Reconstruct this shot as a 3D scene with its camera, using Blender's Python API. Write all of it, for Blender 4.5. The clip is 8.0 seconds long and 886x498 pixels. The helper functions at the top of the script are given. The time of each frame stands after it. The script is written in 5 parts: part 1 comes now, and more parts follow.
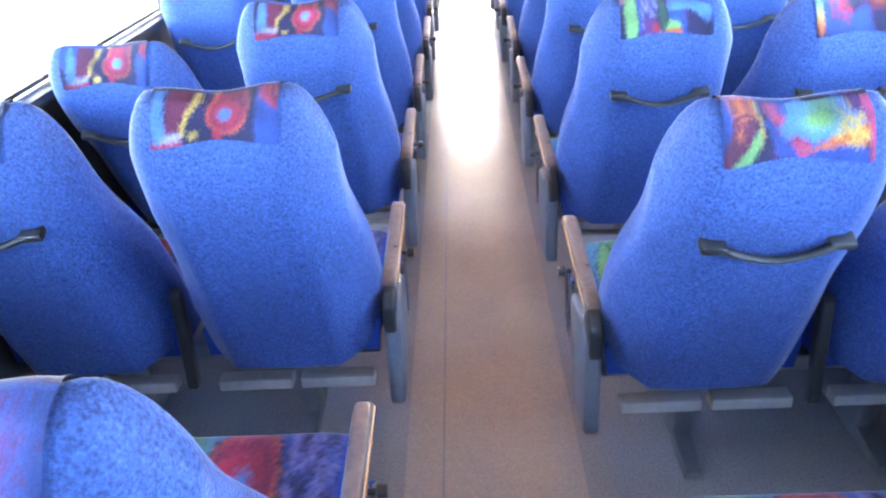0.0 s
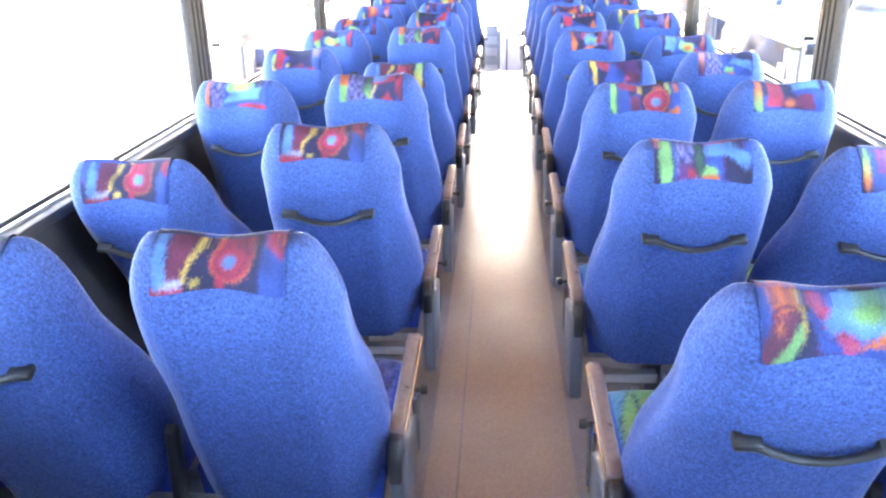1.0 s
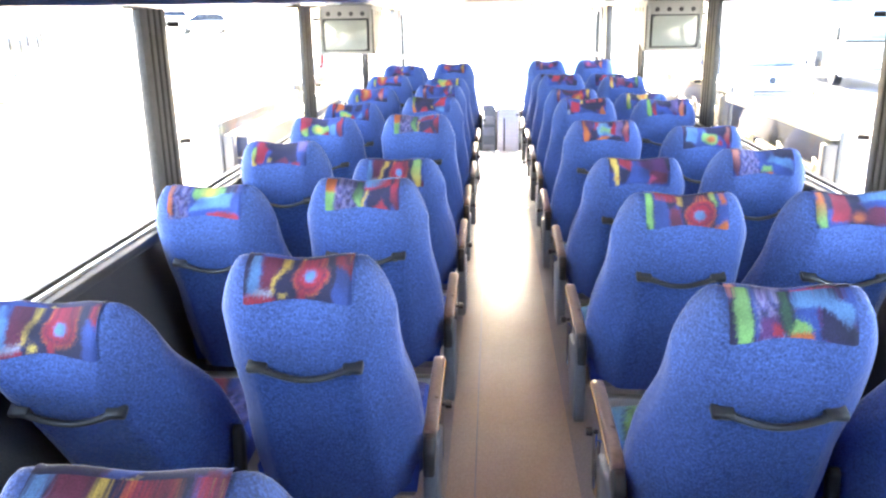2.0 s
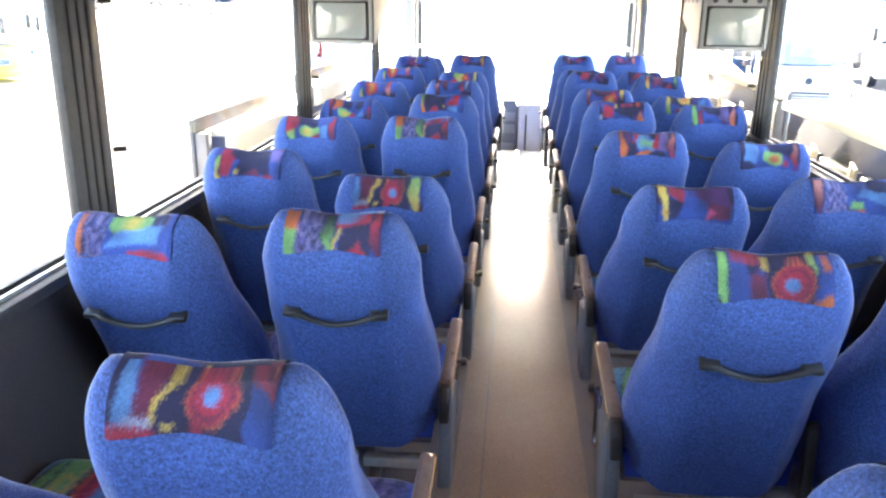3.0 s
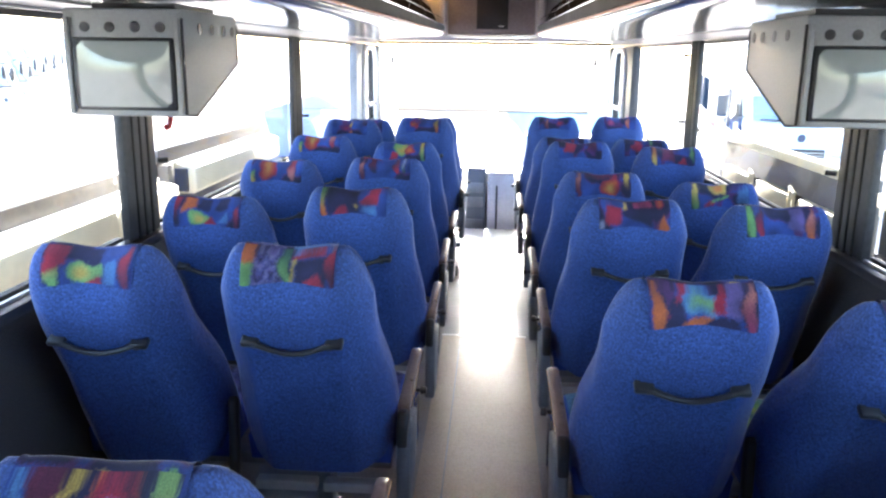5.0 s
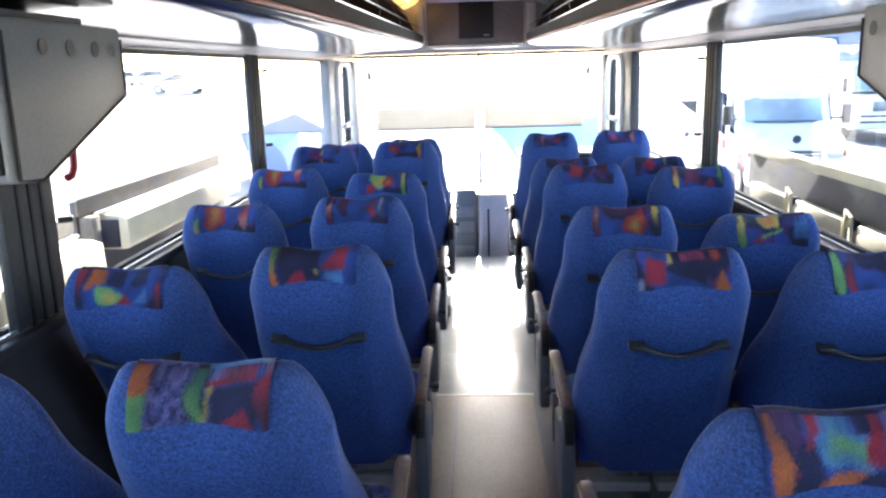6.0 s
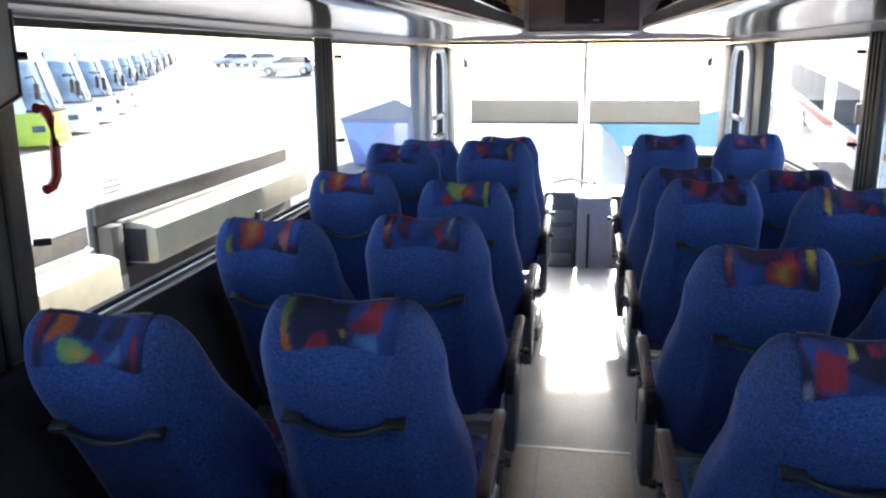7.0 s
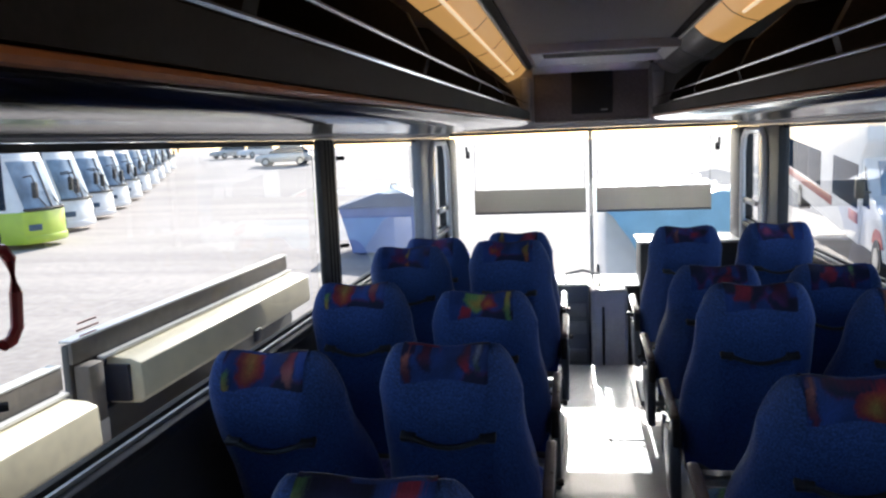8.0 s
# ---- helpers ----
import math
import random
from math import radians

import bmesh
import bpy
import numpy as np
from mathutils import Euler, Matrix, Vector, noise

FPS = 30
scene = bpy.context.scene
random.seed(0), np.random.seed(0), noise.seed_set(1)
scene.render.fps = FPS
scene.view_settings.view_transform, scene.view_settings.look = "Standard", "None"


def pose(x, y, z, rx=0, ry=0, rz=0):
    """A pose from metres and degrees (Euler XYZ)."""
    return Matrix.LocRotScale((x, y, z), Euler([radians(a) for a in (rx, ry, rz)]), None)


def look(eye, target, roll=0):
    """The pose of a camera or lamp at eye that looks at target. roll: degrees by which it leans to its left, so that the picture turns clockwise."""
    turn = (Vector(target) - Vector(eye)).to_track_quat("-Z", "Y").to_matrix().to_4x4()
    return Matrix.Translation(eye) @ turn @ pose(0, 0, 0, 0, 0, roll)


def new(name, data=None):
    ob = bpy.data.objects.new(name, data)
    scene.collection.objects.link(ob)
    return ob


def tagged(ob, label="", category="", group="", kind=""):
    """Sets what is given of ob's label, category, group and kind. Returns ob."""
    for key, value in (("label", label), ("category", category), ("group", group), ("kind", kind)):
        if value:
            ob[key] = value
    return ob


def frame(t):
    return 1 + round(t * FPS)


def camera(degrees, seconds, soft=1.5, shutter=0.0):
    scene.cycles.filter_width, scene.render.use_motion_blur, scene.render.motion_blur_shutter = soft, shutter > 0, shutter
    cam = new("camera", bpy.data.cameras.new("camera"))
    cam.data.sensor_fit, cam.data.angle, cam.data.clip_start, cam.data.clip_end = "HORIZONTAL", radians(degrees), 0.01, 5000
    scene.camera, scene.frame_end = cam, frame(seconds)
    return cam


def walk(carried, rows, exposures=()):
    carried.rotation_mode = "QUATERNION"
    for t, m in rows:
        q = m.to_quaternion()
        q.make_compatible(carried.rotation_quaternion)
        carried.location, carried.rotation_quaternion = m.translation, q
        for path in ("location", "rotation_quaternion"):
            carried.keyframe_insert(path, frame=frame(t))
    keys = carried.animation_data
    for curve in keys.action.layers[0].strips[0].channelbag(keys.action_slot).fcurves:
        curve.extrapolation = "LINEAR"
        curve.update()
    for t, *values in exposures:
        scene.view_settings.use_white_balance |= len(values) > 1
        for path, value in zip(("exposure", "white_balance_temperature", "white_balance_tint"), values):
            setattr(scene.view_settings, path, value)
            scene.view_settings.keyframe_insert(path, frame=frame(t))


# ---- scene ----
cam = camera(58.1, 8.0, soft=2.4)
PATH = [
    (0, (0.051, -0.252, 1.374), (-0.013, 1.523, 0.454), -3.40),
    (0.5, (0.063, -0.192, 1.441), (-0.111, 1.646, 0.673), -2.00),
    (0.8, (0.081, -0.145, 1.451), (-0.073, 1.708, 0.714), -1.25),
    (1, (0.081, -0.114, 1.455), (-0.059, 1.743, 0.725), -1.18),
    (1.5, (0.035, 0.073, 1.470), (-0.085, 1.966, 0.833), -0.89),
    (1.7, (0.014, 0.175, 1.486), (-0.107, 2.086, 0.909), -1.12),
    (2.8, (0.044, 0.825, 1.457), (-0.103, 2.739, 0.896), 0.82),
    (3, (0.027, 0.950, 1.466), (-0.137, 2.854, 0.874), 0.73),
    (3.5, (0.001, 1.340, 1.469), (-0.061, 3.251, 0.882), -0.02),
    (4, (0.036, 1.715, 1.461), (-0.059, 3.633, 0.902), 0.93),
    (4.2, (0.060, 1.875, 1.472), (-0.062, 3.801, 0.948), -0.27),
    (5.3, (0.110, 2.675, 1.425), (-0.005, 4.617, 0.958), 0.89),
    (5.5, (0.107, 2.784, 1.441), (-0.031, 4.722, 0.969), 0.07),
    (6, (0.076, 3.114, 1.439), (-0.014, 5.064, 1.001), -1.62),
    (6.5, (0.086, 3.395, 1.437), (0.026, 5.339, 0.969), -0.48),
    (7, (0.091, 3.686, 1.448), (-0.243, 5.603, 0.983), -0.50),
    (7.5, (0.040, 3.858, 1.469), (-0.205, 5.808, 1.098), -2.95),
    (8, (-0.018, 3.956, 1.507), (-0.349, 5.911, 1.244), -2.29),
]
walk(cam, [(t, look(eye, target, roll)) for t, eye, target, roll in PATH],
     exposures=((0.0, 5.28, 6150, 14), (0.5, 5.46, 6400, 15), (1.0, 5.25, 6900, 14), (1.5, 4.95, 7350, 12), (3.0, 4.20, 7050, 10), (4.2, 3.80, 6350, 9), (5.5, 3.15, 6150, 9), (6.5, 2.48, 6100, 9), (7.0, 1.92, 6100, 9), (7.5, 1.42, 6100, 9), (8.0, 0.86, 6050, 9)))


# ---- daylight ----
SUN_UP, SUN_SIDE = 26.3, -0.6
world = bpy.data.worlds.new("sky")
scene.world = world
world.use_nodes = True
wn = world.node_tree.nodes
sky = wn.new("ShaderNodeTexSky")
sky.sky_type, sky.sun_disc = "NISHITA", False
sky.sun_elevation, sky.sun_rotation = radians(SUN_UP), radians(SUN_SIDE)
sky.air_density, sky.dust_density = 1.0, 1.2
wn["Background"].inputs["Strength"].default_value = 0.15
world.node_tree.links.new(sky.outputs["Color"], wn["Background"].inputs["Color"])
sun = new("sun", bpy.data.lights.new("sun", "SUN"))
sun.data.energy, sun.data.angle, sun.data.color = 5.0, radians(0.53), (1.0, 0.95, 0.87)
sun.matrix_basis = look((0, 0, 60), (-60 * math.sin(radians(SUN_SIDE)) / math.tan(radians(SUN_UP)), -60 * math.cos(radians(SUN_SIDE)) / math.tan(radians(SUN_UP)), 0))


# ---- materials ----
def material(name, color, rough=0.6, metal=0.0, grain=0.0, scale=40.0, bump=0.0, stain=0.0, stain_scale=3.0, sheen=0.0, spec=0.5, coat=0.0):
    """A surface with fine grain (scale), broad stains (stain_scale) and relief."""
    m = bpy.data.materials.new(name)
    m.use_nodes = True
    n, l = m.node_tree.nodes, m.node_tree.links
    p = n["Principled BSDF"]
    p.inputs["Roughness"].default_value, p.inputs["Metallic"].default_value = rough, metal
    p.inputs["Specular IOR Level"].default_value = spec
    p.inputs["Sheen Weight"].default_value, p.inputs["Sheen Roughness"].default_value = sheen, 0.20
    p.inputs["Coat Weight"].default_value = coat
    geo = n.new("ShaderNodeTexCoord")
    fine, broad = n.new("ShaderNodeTexNoise"), n.new("ShaderNodeTexNoise")
    fine.inputs["Scale"].default_value, broad.inputs["Scale"].default_value = scale, stain_scale
    fine.inputs["Detail"].default_value = broad.inputs["Detail"].default_value = 4.0
    for t in (fine, broad):
        l.new(geo.outputs["Object"], t.inputs["Vector"])
    last = None
    for t, amount in ((fine, grain), (broad, stain)):
        ramp = n.new("ShaderNodeMapRange")
        ramp.inputs["From Min"].default_value, ramp.inputs["From Max"].default_value = 0.3, 0.7
        ramp.inputs["To Min"].default_value, ramp.inputs["To Max"].default_value = 1 - amount, 1 + amount
        l.new(t.outputs["Fac"], ramp.inputs["Value"])
        mul = n.new("ShaderNodeVectorMath")
        mul.operation = "MULTIPLY"
        if last is None:
            mul.inputs[0].default_value = color
        else:
            l.new(last, mul.inputs[0])
        l.new(ramp.outputs["Result"], mul.inputs[1])
        last = mul.outputs["Vector"]
    l.new(last, p.inputs["Base Color"])
    if stain:
        rr = n.new("ShaderNodeMapRange")
        rr.inputs["To Min"].default_value, rr.inputs["To Max"].default_value = max(0.02, rough - 0.5 * stain), min(1, rough + 0.5 * stain)
        l.new(broad.outputs["Fac"], rr.inputs["Value"])
        l.new(rr.outputs["Result"], p.inputs["Roughness"])
    if bump:
        b = n.new("ShaderNodeBump")
        b.inputs["Strength"].default_value, b.inputs["Distance"].default_value = bump, 0.004
        l.new(fine.outputs["Fac"], b.inputs["Height"])
        l.new(b.outputs["Normal"], p.inputs["Normal"])
    return m


def printed(name, rough=0.85, scale=450.0):
    """Woven fabric whose print lies in the mesh's colour layer."""
    m = material(name, (1, 1, 1), rough, grain=0.25, scale=scale, bump=0.25, sheen=0.4)
    n, l = m.node_tree.nodes, m.node_tree.links
    layer = n.new("ShaderNodeVertexColor")
    layer.layer_name = "print"
    first = [k for k in n if k.type == "VECT_MATH"][0]
    l.new(layer.outputs["Color"], first.inputs[0])
    return m


def clear(name, tint=(1, 1, 1), rough=0.0, ior=1.45):
    m = bpy.data.materials.new(name)
    m.use_nodes = True
    p = m.node_tree.nodes["Principled BSDF"]
    p.inputs["Base Color"].default_value = (*tint, 1)
    p.inputs["Transmission Weight"].default_value = 1.0
    p.inputs["Roughness"].default_value, p.inputs["IOR"].default_value = rough, ior
    return m


def glowing(name, color, strength):
    m = material(name, color, 0.4)
    p = m.node_tree.nodes["Principled BSDF"]
    p.inputs["Emission Color"].default_value = (*color, 1)
    p.inputs["Emission Strength"].default_value = strength
    return m


BLUE = material("blue_plush", (0.032, 0.075, 0.262), 0.92, grain=0.42, scale=240, bump=0.5, stain=0.12, stain_scale=6, sheen=0.55)


def speckle(m, scale, low, high):
    """Adds scattered dark and pale flecks to a cloth."""
    n, l = m.node_tree.nodes, m.node_tree.links
    p = n["Principled BSDF"]
    was = p.inputs["Base Color"].links[0].from_socket
    spot, coord, ramp, mul = n.new("ShaderNodeTexNoise"), n.new("ShaderNodeTexCoord"), n.new("ShaderNodeMapRange"), n.new("ShaderNodeVectorMath")
    spot.inputs["Scale"].default_value, spot.inputs["Detail"].default_value, spot.inputs["Roughness"].default_value = scale, 6.0, 0.75
    l.new(coord.outputs["Object"], spot.inputs["Vector"])
    ramp.inputs["From Min"].default_value, ramp.inputs["From Max"].default_value = 0.36, 0.64
    ramp.inputs["To Min"].default_value, ramp.inputs["To Max"].default_value = low, high
    l.new(spot.outputs["Fac"], ramp.inputs["Value"])
    mul.operation = "MULTIPLY"
    l.new(was, mul.inputs[0])
    l.new(ramp.outputs["Result"], mul.inputs[1])
    l.new(mul.outputs["Vector"], p.inputs["Base Color"])
    p.inputs["Sheen Tint"].default_value = (0.86, 0.89, 1.0, 1)


speckle(BLUE, 150, 0.64, 1.38)
PRINT = printed("printed_plush")
BLACK = material("black_plastic", (0.018, 0.018, 0.02), 0.42, grain=0.2, scale=90, bump=0.1)
GREY = material("grey_plastic", (0.115, 0.128, 0.15), 0.45, grain=0.12, scale=120, stain=0.12)
ARM = material("armrest_vinyl", (0.17, 0.125, 0.105), 0.30, grain=0.15, scale=80, stain=0.2, stain_scale=14)
STEEL = material("painted_steel", (0.22, 0.23, 0.25), 0.4, metal=0.5, grain=0.1, stain=0.15)
CHROME = material("chrome", (0.75, 0.75, 0.75), 0.14, metal=1.0, grain=0.05)
FLOOR = material("vinyl_floor", (0.30, 0.30, 0.305), 0.22, grain=0.22, scale=160, bump=0.08, stain=0.12, stain_scale=2.5, coat=0.35)
MAT_STRIP = material("tan_aisle_vinyl", (0.41, 0.355, 0.30), 0.24, grain=0.16, scale=170, stain=0.07, stain_scale=2.2)
CARPET = material("charcoal_wall_carpet", (0.05, 0.05, 0.06), 0.95, grain=0.4, scale=260, bump=0.4, stain=0.15)
TRIM = material("dark_window_trim", (0.035, 0.035, 0.038), 0.55, grain=0.2, scale=60, stain=0.15)
RUBBER = material("black_rubber", (0.012, 0.012, 0.013), 0.6, grain=0.2, scale=60)
# Door columns: charcoal on the right side, a paler grey on the left.
COLUMN_GREY = material("charcoal_column", (0.055, 0.056, 0.062), 0.5, grain=0.15, scale=60, stain=0.15)
COLUMN_PALE = material("pale_column", (0.30, 0.32, 0.36), 0.45, grain=0.08, scale=60, stain=0.15)
LINING = material("pale_laminate", (0.42, 0.41, 0.42), 0.22, grain=0.06, scale=30, stain=0.1, stain_scale=2)
CEILING = material("grey_ceiling_carpet", (0.60, 0.585, 0.58), 0.9, grain=0.2, scale=220, bump=0.2)
GLOSS = material("dark_glossy_laminate", (0.018, 0.016, 0.018), 0.15, grain=0.08, scale=30, stain=0.05, stain_scale=2, coat=0.0, spec=0.14)
RACK = material("dark_rack_lining", (0.014, 0.011, 0.012), 0.6, grain=0.3, scale=120, stain=0.2, spec=0.2)
RACK_EDGE = material("brown_cabinet_laminate", (0.20, 0.17, 0.165), 0.3, grain=0.15, scale=60, stain=0.15)
ORANGE = material("orange_edge_piping", (0.45, 0.16, 0.05), 0.4, grain=0.1)
AMBER = glowing("amber_lamp_cover", (0.80, 0.42, 0.13), 0.33)
# Emission stands for the light caught along the lamp channel's metal edge.
EDGE_GLOW = glowing("glowing_edge_highlight", (1.0, 0.74, 0.46), 0.48)
WHITE = material("white_paint", (0.78, 0.78, 0.78), 0.3, grain=0.04, stain=0.08, coat=0.2)
CREAM = material("cream_panel", (0.80, 0.73, 0.54), 0.45, grain=0.06, stain=0.12, stain_scale=6)
DULL = material("dull_grey_steel", (0.10, 0.095, 0.09), 0.55, grain=0.1, stain=0.15, stain_scale=5)
DARK_GROUND = material("dark_bluish_ground", (0.055, 0.06, 0.075), 0.9, grain=0.25, scale=6, stain=0.15, stain_scale=0.2)
ALU = material("aluminium", (0.5, 0.5, 0.49), 0.35, metal=0.7, grain=0.08, stain=0.15)
TVGREY = material("grey_tv_case", (0.33, 0.33, 0.31), 0.5, grain=0.08, scale=150, stain=0.08)
SCREEN = material("grey_tube_screen", (0.26, 0.28, 0.26), 0.08, grain=0.03, spec=0.9)
GLASS = clear("window_glass", ior=1.2)
TINT = material("tinted_vehicle_glass", (0.010, 0.022, 0.045), 0.5, grain=0.1, spec=0.0)
BLIND = material("grey_blind_fabric", (0.37, 0.36, 0.34), 0.85, grain=0.15, scale=200, bump=0.2, stain=0.08)
ASPHALT = material("worn_asphalt", (0.42, 0.362, 0.318), 0.9, grain=0.15, scale=6, stain=0.16, stain_scale=0.12)
RED = material("red_plastic", (0.32, 0.018, 0.022), 0.35, grain=0.1)
LIME = material("lime_paint", (0.42, 0.55, 0.04), 0.3, grain=0.05, stain=0.08)
TEAL = material("pale_blue_cover", (0.36, 0.60, 0.72), 0.45, grain=0.05, stain=0.1, coat=0.3)
SHED = material("blue_sheet_metal", (0.29, 0.34, 0.62), 0.6, grain=0.08, scale=3, stain=0.15, stain_scale=0.6)
SHED_ROOF = material("grey_sheet_roof", (0.27, 0.29, 0.38), 0.6, grain=0.1, scale=3, stain=0.15, stain_scale=0.6)
FADED = material("faded_red_print", (0.62, 0.28, 0.25), 0.6, grain=0.1)
# Pale mottled blue puts the sky's reflection into the glass colour.
SKY_PAINTED_GLASS = material("sky_painted_glass", (0.22, 0.30, 0.40), 0.3, grain=0.3, scale=1.5, stain=0.5, stain_scale=0.9, spec=0.2)
FRAME = material("satin_frame_metal", (0.86, 0.86, 0.88), 0.34, metal=0.9, grain=0.05)
# No gloss here: the uneven blue tone stands for reflected glare.
COACH_GLASS = material("glass_with_painted_glare", (0.085, 0.125, 0.18), 0.4, grain=0.35, scale=1.5, stain=0.7, stain_scale=0.9, spec=0.0)
FLANGE = material("brown_grey_steel", (0.19, 0.172, 0.155), 0.6, grain=0.1, stain=0.15, stain_scale=5, spec=0.2)
PELMET = material("grey_pelmet_laminate", (0.25, 0.245, 0.265), 0.38, grain=0.06, scale=30, stain=0.1, stain_scale=2, spec=0.3)
PAPER = material("white_notice", (0.75, 0.75, 0.78), 0.7, grain=0.05)


def backlit(m, share):
    """Lets part of the light through a cloth."""
    n, l = m.node_tree.nodes, m.node_tree.links
    thin, mix = n.new("ShaderNodeBsdfTranslucent"), n.new("ShaderNodeMixShader")
    thin.inputs["Color"].default_value = (0.6, 0.59, 0.55, 1)
    mix.inputs["Fac"].default_value = share
    l.new(n["Principled BSDF"].outputs["BSDF"], mix.inputs[1])
    l.new(thin.outputs["BSDF"], mix.inputs[2])
    l.new(mix.outputs["Shader"], n["Material Output"].inputs["Surface"])


def tracked(m, turn, low, high):
    """Adds long faint wheel tracks to paving, running along one direction."""
    n, l = m.node_tree.nodes, m.node_tree.links
    p = n["Principled BSDF"]
    was = p.inputs["Base Color"].links[0].from_socket
    coord, mapping, band = n.new("ShaderNodeTexCoord"), n.new("ShaderNodeMapping"), n.new("ShaderNodeTexNoise")
    mapping.inputs["Rotation"].default_value = (0, 0, radians(turn))
    mapping.inputs["Scale"].default_value = (0.035, 0.55, 1.0)
    band.inputs["Scale"].default_value, band.inputs["Detail"].default_value, band.inputs["Distortion"].default_value = 1.0, 5.0, 0.4
    ramp, mul = n.new("ShaderNodeMapRange"), n.new("ShaderNodeVectorMath")
    ramp.inputs["From Min"].default_value, ramp.inputs["From Max"].default_value = 0.36, 0.62
    ramp.inputs["To Min"].default_value, ramp.inputs["To Max"].default_value = low, high
    l.new(coord.outputs["Object"], mapping.inputs["Vector"])
    l.new(mapping.outputs["Vector"], band.inputs["Vector"])
    l.new(band.outputs["Fac"], ramp.inputs["Value"])
    mul.operation = "MULTIPLY"
    l.new(was, mul.inputs[0])
    l.new(ramp.outputs["Result"], mul.inputs[1])
    l.new(mul.outputs["Vector"], p.inputs["Base Color"])


tracked(ASPHALT, 24, 0.86, 1.05)
backlit(BLIND, 0.27)


# ---- mesh helpers ----
def link(name, bm, mat, parent=None, label="", smooth=40):
    mesh = bpy.data.meshes.new(name)
    bm.normal_update()
    bm.to_mesh(mesh)
    bm.free()
    return place(name, mesh, mat, parent, label, smooth)


def place(name, mesh, mat, parent=None, label="", smooth=40):
    if mat is not None and not mesh.materials:
        mesh.materials.append(mat)
    if smooth:
        mesh.shade_smooth()
        mesh.set_sharp_from_angle(angle=radians(smooth))
    ob = new(name, mesh)
    if parent is not None:
        ob.parent = parent
    if label:
        tagged(ob, label)
    return ob


part = link


def thing(name, m, label, category, group="", kind=""):
    ob = new(name)
    ob.empty_display_size = 0.1
    ob.matrix_basis = m
    return tagged(ob, label, category, group, kind)


def add_box(bm, x0, x1, y0, y1, z0, z1, bevel=0.0, seg=2, m=None):
    made = bmesh.ops.create_cube(bm, size=1.0)["verts"]
    bmesh.ops.scale(bm, vec=(x1 - x0, y1 - y0, z1 - z0), verts=made)
    bmesh.ops.translate(bm, vec=((x0 + x1) / 2, (y0 + y1) / 2, (z0 + z1) / 2), verts=made)
    if bevel:
        edges = list({e for v in made for e in v.link_edges})
        made = list({v for f in bmesh.ops.bevel(bm, geom=edges, offset=bevel, segments=seg, affect="EDGES", profile=0.5)["faces"] for v in f.verts} | {v for v in made if v.is_valid})
    if m is not None:
        bmesh.ops.transform(bm, matrix=m, verts=made)
    return made


def box(x0, x1, y0, y1, z0, z1, bevel=0.0, seg=2):
    bm = bmesh.new()
    add_box(bm, x0, x1, y0, y1, z0, z1, bevel, seg)
    return bm


def add_tube(bm, points, radius, sides=8, flat=1.0, cap=True):
    """A round rod along points; flat squeezes it along z."""
    points = [Vector(p) for p in points]
    rings = []
    for i, p in enumerate(points):
        d = (points[min(i + 1, len(points) - 1)] - points[max(i - 1, 0)]).normalized()
        a = d.cross(Vector((0, 0, 1)))
        a = a.normalized() if a.length > 1e-4 else Vector((1, 0, 0))
        b = a.cross(d).normalized()
        r = radius[i] if isinstance(radius, (list, tuple)) else radius
        rings.append([bm.verts.new(p + r * (a * math.cos(k) + flat * b * math.sin(k))) for k in (2 * math.pi * j / sides for j in range(sides))])
    for r0, r1 in zip(rings, rings[1:]):
        for j in range(sides):
            bm.faces.new((r0[j], r0[(j + 1) % sides], r1[(j + 1) % sides], r1[j]))
    if cap:
        bm.faces.new(rings[0][::-1])
        bm.faces.new(rings[-1])


def tube(points, radius, sides=8, flat=1.0):
    bm = bmesh.new()
    add_tube(bm, points, radius, sides, flat)
    bmesh.ops.recalc_face_normals(bm, faces=bm.faces)
    return bm


def extrude_profile(points, lo, hi, axis="y", bevel=0.0):
    """A closed profile swept straight: for axis y the points are (x, z), for axis x they are (y, z)."""
    bm = bmesh.new()
    at = (lambda p, q: (p[0], q, p[1])) if axis == "y" else (lambda p, q: (q, p[0], p[1]))
    a = [bm.verts.new(at(p, lo)) for p in points]
    b = [bm.verts.new(at(p, hi)) for p in points]
    bm.faces.new(a)
    bm.faces.new(b[::-1])
    for i in range(len(points)):
        j = (i + 1) % len(points)
        bm.faces.new((a[i], b[i], b[j], a[j]))
    bmesh.ops.recalc_face_normals(bm, faces=bm.faces)
    if bevel:
        bmesh.ops.bevel(bm, geom=list(bm.edges), offset=bevel, segments=2, affect="EDGES", profile=0.5)
    return bm


def structure(name, bm, mat, label, category, smooth=40):
    return tagged(link(name, bm, mat, None, "", smooth), label, category, "", "structure")


# ---- the coach's shell ----
XL, XR, MID = -1.05, 1.245, 0.10
SILL, HEAD, CEIL, FLOOR_END = 0.83, 1.54, 1.93, 9.22
REAR, FRONT = -0.75, 10.62
PILLARS = ((0.68, 0.90), (2.78, 2.98), (4.91, 5.15), (7.09, 7.30))
COLUMN = (9.20, 9.80)

structure("floor", box(XL - 0.05, XR + 0.05, REAR, FLOOR_END, -0.06, 0.0), FLOOR, "grey speckled vinyl coach floor", "floor")
structure("floor_front", box(XL - 0.05, XR + 0.05, FLOOR_END + 0.002, FRONT + 0.1, -0.36, -0.30), FLOOR, "lower grey vinyl floor of the driver's area", "floor")
structure("floor_riser", box(XL - 0.05, XR + 0.05, FLOOR_END - 0.02, FLOOR_END + 0.0, -0.30, -0.062), BLACK, "black riser of the step to the front", "step")
